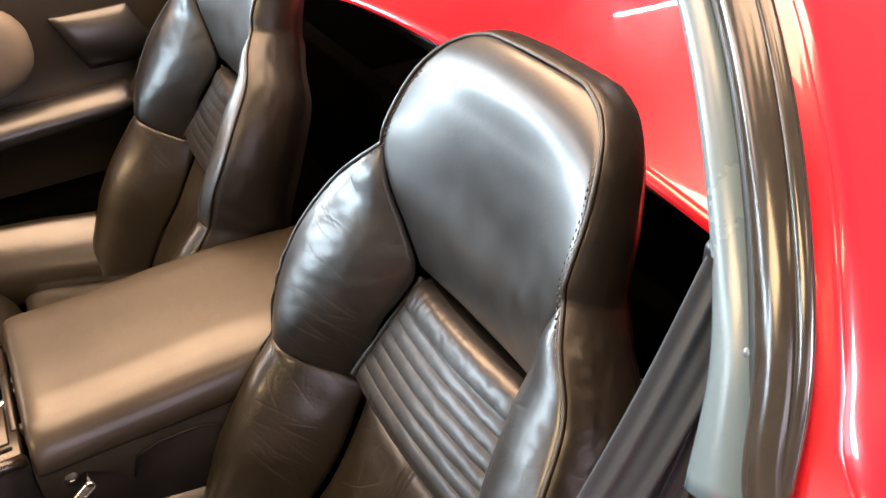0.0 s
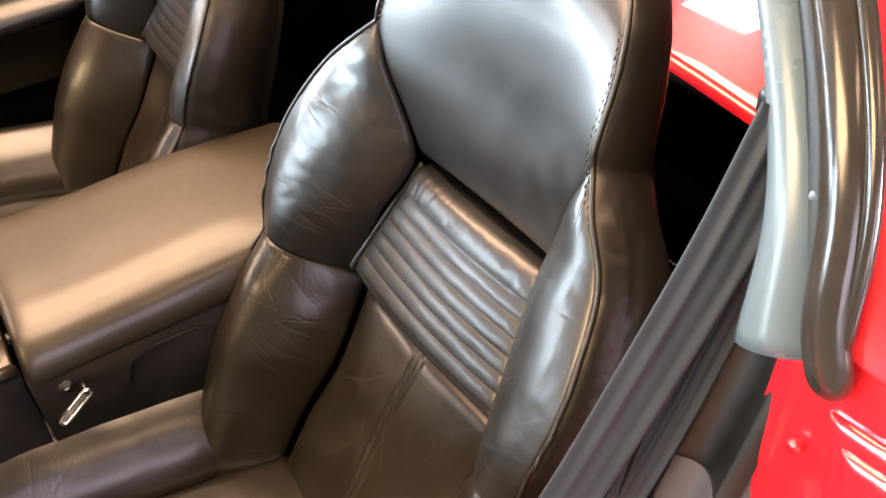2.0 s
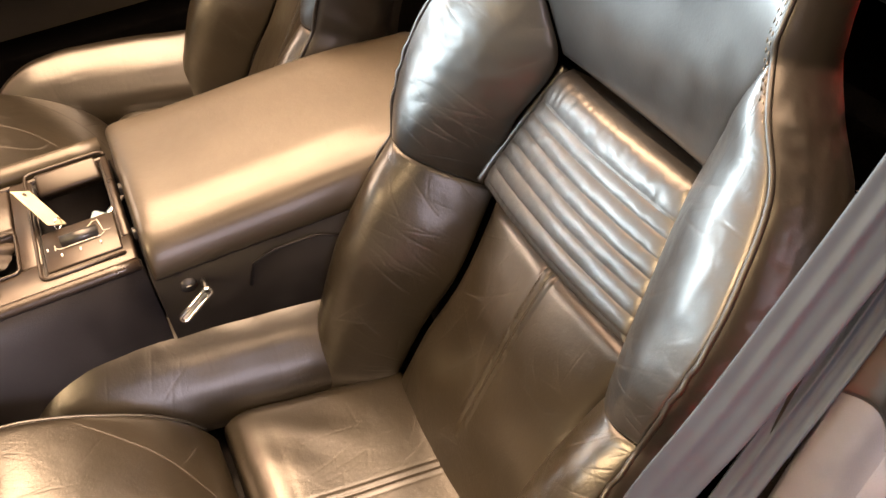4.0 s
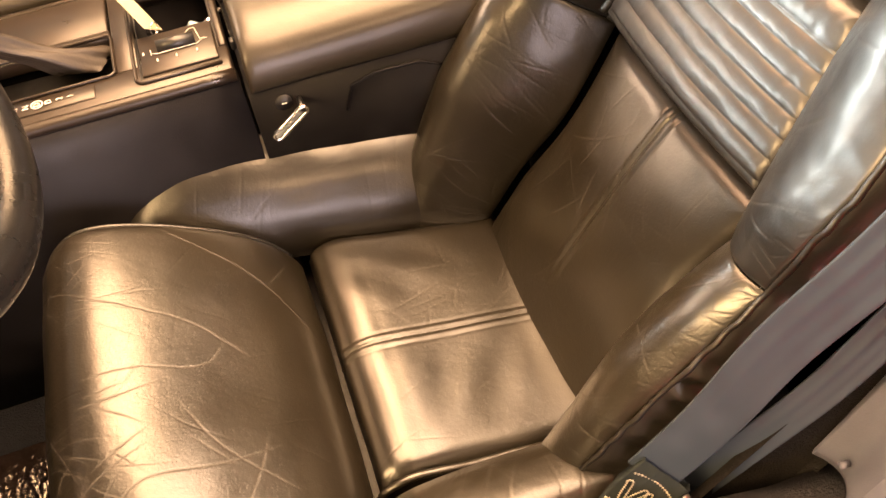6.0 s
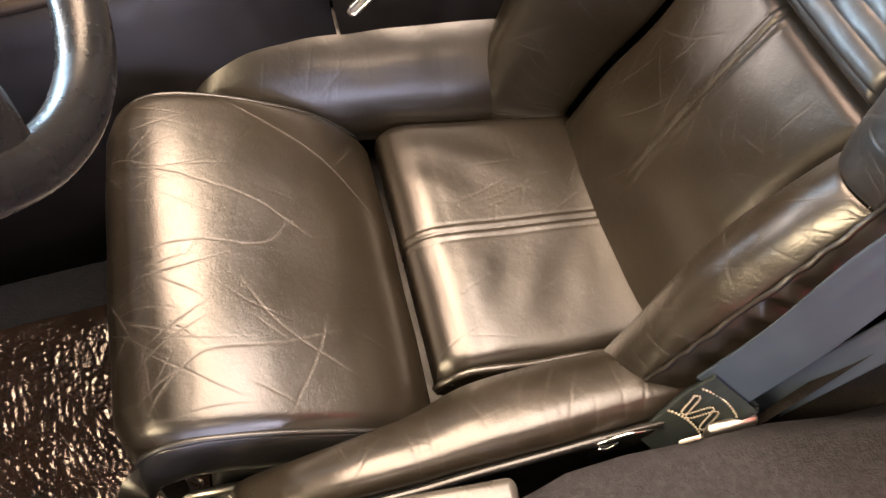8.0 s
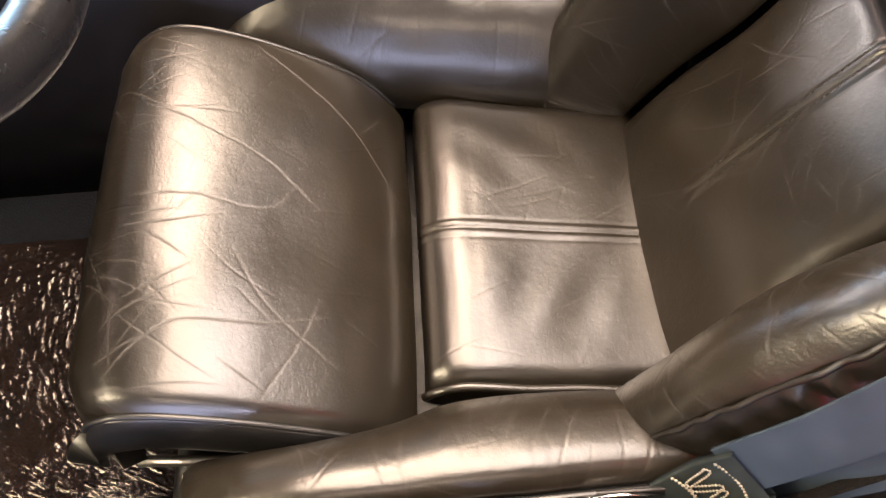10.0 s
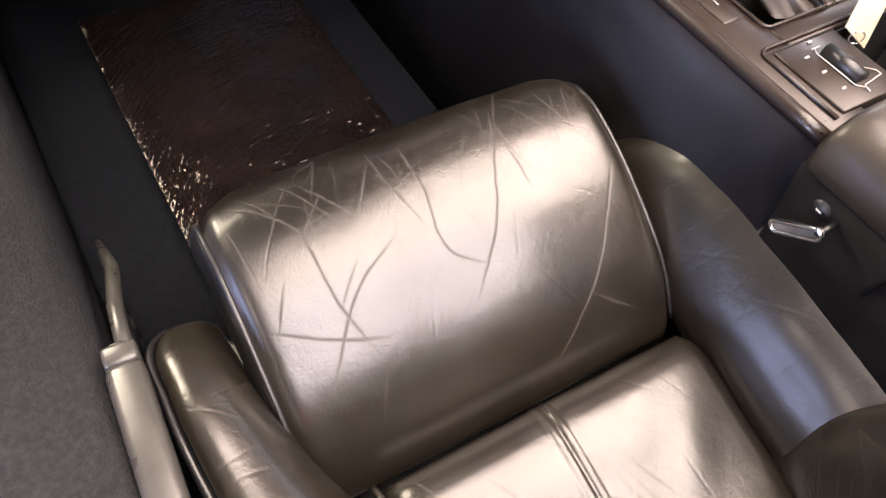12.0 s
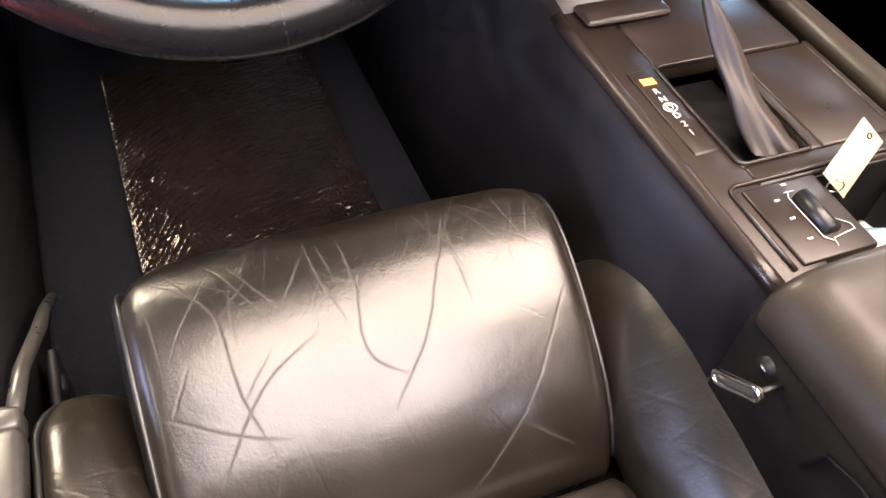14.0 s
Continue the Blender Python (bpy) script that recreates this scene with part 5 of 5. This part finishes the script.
# ---- seat belt ----
belt = thing("seat_belt", "dark grey webbing seat belt running from sill to pillar", "seat belt")


def strap(name, pts, width, side, thick=0.0013, label="", foot=1.0, folds=1.0, mat=M_BELT):
    pts = np.array(pts)
    c = path3(*pts)(np.linspace(0, 1, 60))
    t = np.gradient(c, axis=0)
    t /= np.linalg.norm(t, axis=1)[:, None]
    s = np.array(side, float) - t * (t @ np.array(side, float))[:, None]
    s /= np.linalg.norm(s, axis=1)[:, None]
    n = np.cross(t, s)
    cols = np.linspace(-0.5, 0.5, 37)
    verts = []
    for sign in (1, -1):
        for k in range(len(c)):
            verts += [c[k] + s[k] * width * w * (foot + (1 - foot) * min(1, 1.6 * k / len(c))) + n[k] * (sign * thick + folds * min(1, 1.7 * k / len(c)) ** 2 * (0.0028 * abs(math.sin(w * 5.2 + 0.9)) + 0.0007 * math.cos(w * 21))) for w in cols]
    m = len(cols)
    o = len(c) * m
    faces = grid_faces(m, len(c)) + [f[::-1] for f in grid_faces(m, len(c), o)]
    for k in range(len(c) - 1):
        faces += [(k * m, (k + 1) * m, o + (k + 1) * m, o + k * m), (k * m + m - 1, o + k * m + m - 1, o + (k + 1) * m + m - 1, (k + 1) * m + m - 1)]
    return mesh_ob(name, verts, faces, mat, belt, label)


strap("webbing", [(0.330, 0.487, 0.362), (0.369, 0.481, 0.434), (0.408, 0.476, 0.527), (0.449, 0.464, 0.615), (0.499, 0.456, 0.715), (0.554, 0.450, 0.825), (0.597, 0.452, 0.905)], 0.044, (0.66, -0.60, -0.45), label="flat belt webbing")
strap("webbing", [(0.366, 0.482, 0.300), (0.410, 0.468, 0.398), (0.446, 0.461, 0.462), (0.492, 0.458, 0.552), (0.546, 0.454, 0.668), (0.596, 0.455, 0.800), (0.612, 0.458, 0.900)], 0.030, (0.60, -0.62, -0.45), label="second run of belt webbing")
# sewn loop at the anchor
strap("sewn_loop", [(0.276, 0.4845, 0.292), (0.304, 0.4840, 0.322), (0.341, 0.4795, 0.371)], 0.047, (0.66, -0.60, -0.45), 0.004, "folded and sewn belt end", 0.55, 0.3, M_LOOP)
sx = np.array((0.66, -0.60, -0.45))
tx = np.array((0.054, 0.0, 0.060)) / np.linalg.norm((0.054, 0.0, 0.060))
sx = sx - tx * (sx @ tx)
sx /= np.linalg.norm(sx)
up = np.cross(sx, tx)
up = up if up[1] < 0 else -up
c0 = np.array((0.316, 0.4832, 0.338)) + up * 0.0066
for row in (-0.016, 0.022):
    stitches("stitching", [c0 + tx * (row + 0.006 * (1 - (w / 0.021) ** 2)) + sx * w for w in np.linspace(-0.021, 0.021, 20)], M_SEW, belt, 0.0030, 0.0032, 0.0017)
for ph in (0, 1.6):
    stitches("stitching", [c0 + tx * (0.003 + 0.013 * math.sin(w * 300 + ph)) + sx * w for w in np.linspace(-0.019, 0.019, 60)], M_SEW, belt, 0.0026, 0.0030, 0.0013)
block("anchor_plate", 0.222, 0.290, 0.486, 0.490, 0.283, 0.322, M_DARK, belt, "black anchor plate with rounded end", 0.0018)
tube("anchor_edge", [(0.221, 0.4845, 0.308), (0.230, 0.484, 0.322), (0.254, 0.484, 0.326), (0.288, 0.484, 0.318)], 0.0015, M_CHROME, belt, "bright worn plate edge", 8)
tube("anchor_slot", [(0.230, 0.4845, 0.308), (0.238, 0.4845, 0.300), (0.247, 0.4845, 0.311)], 0.0013, M_CHROME, belt, "", 6)
block("floor_bracket", 0.314, 0.358, 0.460, 0.470, 0.318, 0.346, M_STEEL, belt, "pale metal floor bracket", 0.004)
block("bracket_leg", 0.325, 0.347, 0.461, 0.469, 0.075, 0.322, M_DARK, belt, "", 0.002)
block("label_tag", 0.286, 0.304, 0.4570, 0.4590, 0.340, 0.354, M_WHITE, belt, "small white tag", 0.0008)
block("label_bar", 0.289, 0.301, 0.4563, 0.4575, 0.345, 0.349, M_DARK, belt, "dark bar on the tag", 0)
tube("screw", [(0.449, 0.497, 0.288), (0.449, 0.492, 0.291)], 0.006, M_STEEL, belt, "small steel screw", 12)
block("belt_guide", 0.588, 0.612, 0.458, 0.478, 0.895, 0.918, M_DARK, belt, "small black belt guide on the pillar", 0.006)

# ---- footwell mat ----
mat_ob = thing("foot_mat", "crinkled shiny plastic protective sheet over the driver's footwell floor", "floor mat", at=(-0.62, 0.725, 0.108))


def mat_fn(a, b):
    x = -0.20 + 0.66 * b
    y = -0.155 + 0.325 * a
    return np.stack([x, y, 0.006 + 0.0 * a], -1)


def mat_crinkle(a, b, p):
    """Sharp long folds in the film, turning from across the car to slantwise near the sill."""
    turn = 0.15 + 0.95 * np.clip(0.55 - a, 0, 1)
    u, w = p[..., 0] * np.cos(turn) + p[..., 1] * np.sin(turn), p[..., 1] * np.cos(turn) - p[..., 0] * np.sin(turn)
    folds = soft_noise(np.stack([u, 0.17 * w, 0 * u], -1), 215, 1.0, 2)
    fine = soft_noise(np.stack([u, 0.5 * w, 0 * u], -1), 300, 1.0, 8)
    near = 0.8 + 0.2 * np.clip((p[..., 0] + 0.10) / 0.16, 0, 1)
    return near * (0.0025 * np.maximum(folds, -0.05) + 0.0007 * fine) + soft_noise(p, 18, 0.0030, 5)


sheet("film", mat_fn, 210, 420, M_FILM, mat_ob, "crinkled clear-brown plastic film", tuck=0.001, soft=0.004, depth=0.004, extra=mat_crinkle)

# seat adjuster under the front of the driver's cushion
adj = thing("seat_adjuster", "bare steel seat adjuster bar under the cushion front", "lever")
tube("bar", [(-0.165, 0.578, 0.205), (-0.120, 0.576, 0.203), (-0.060, 0.575, 0.200)], 0.005, M_STEEL, adj, "", 10)
tube("bracket", [(-0.060, 0.575, 0.200), (-0.050, 0.580, 0.150)], 0.004, M_STEEL, adj, "", 8)
block("foot", -0.075, -0.03, 0.565, 0.60, 0.075, 0.152, M_DARK, adj, "dark runner foot", 0.003)
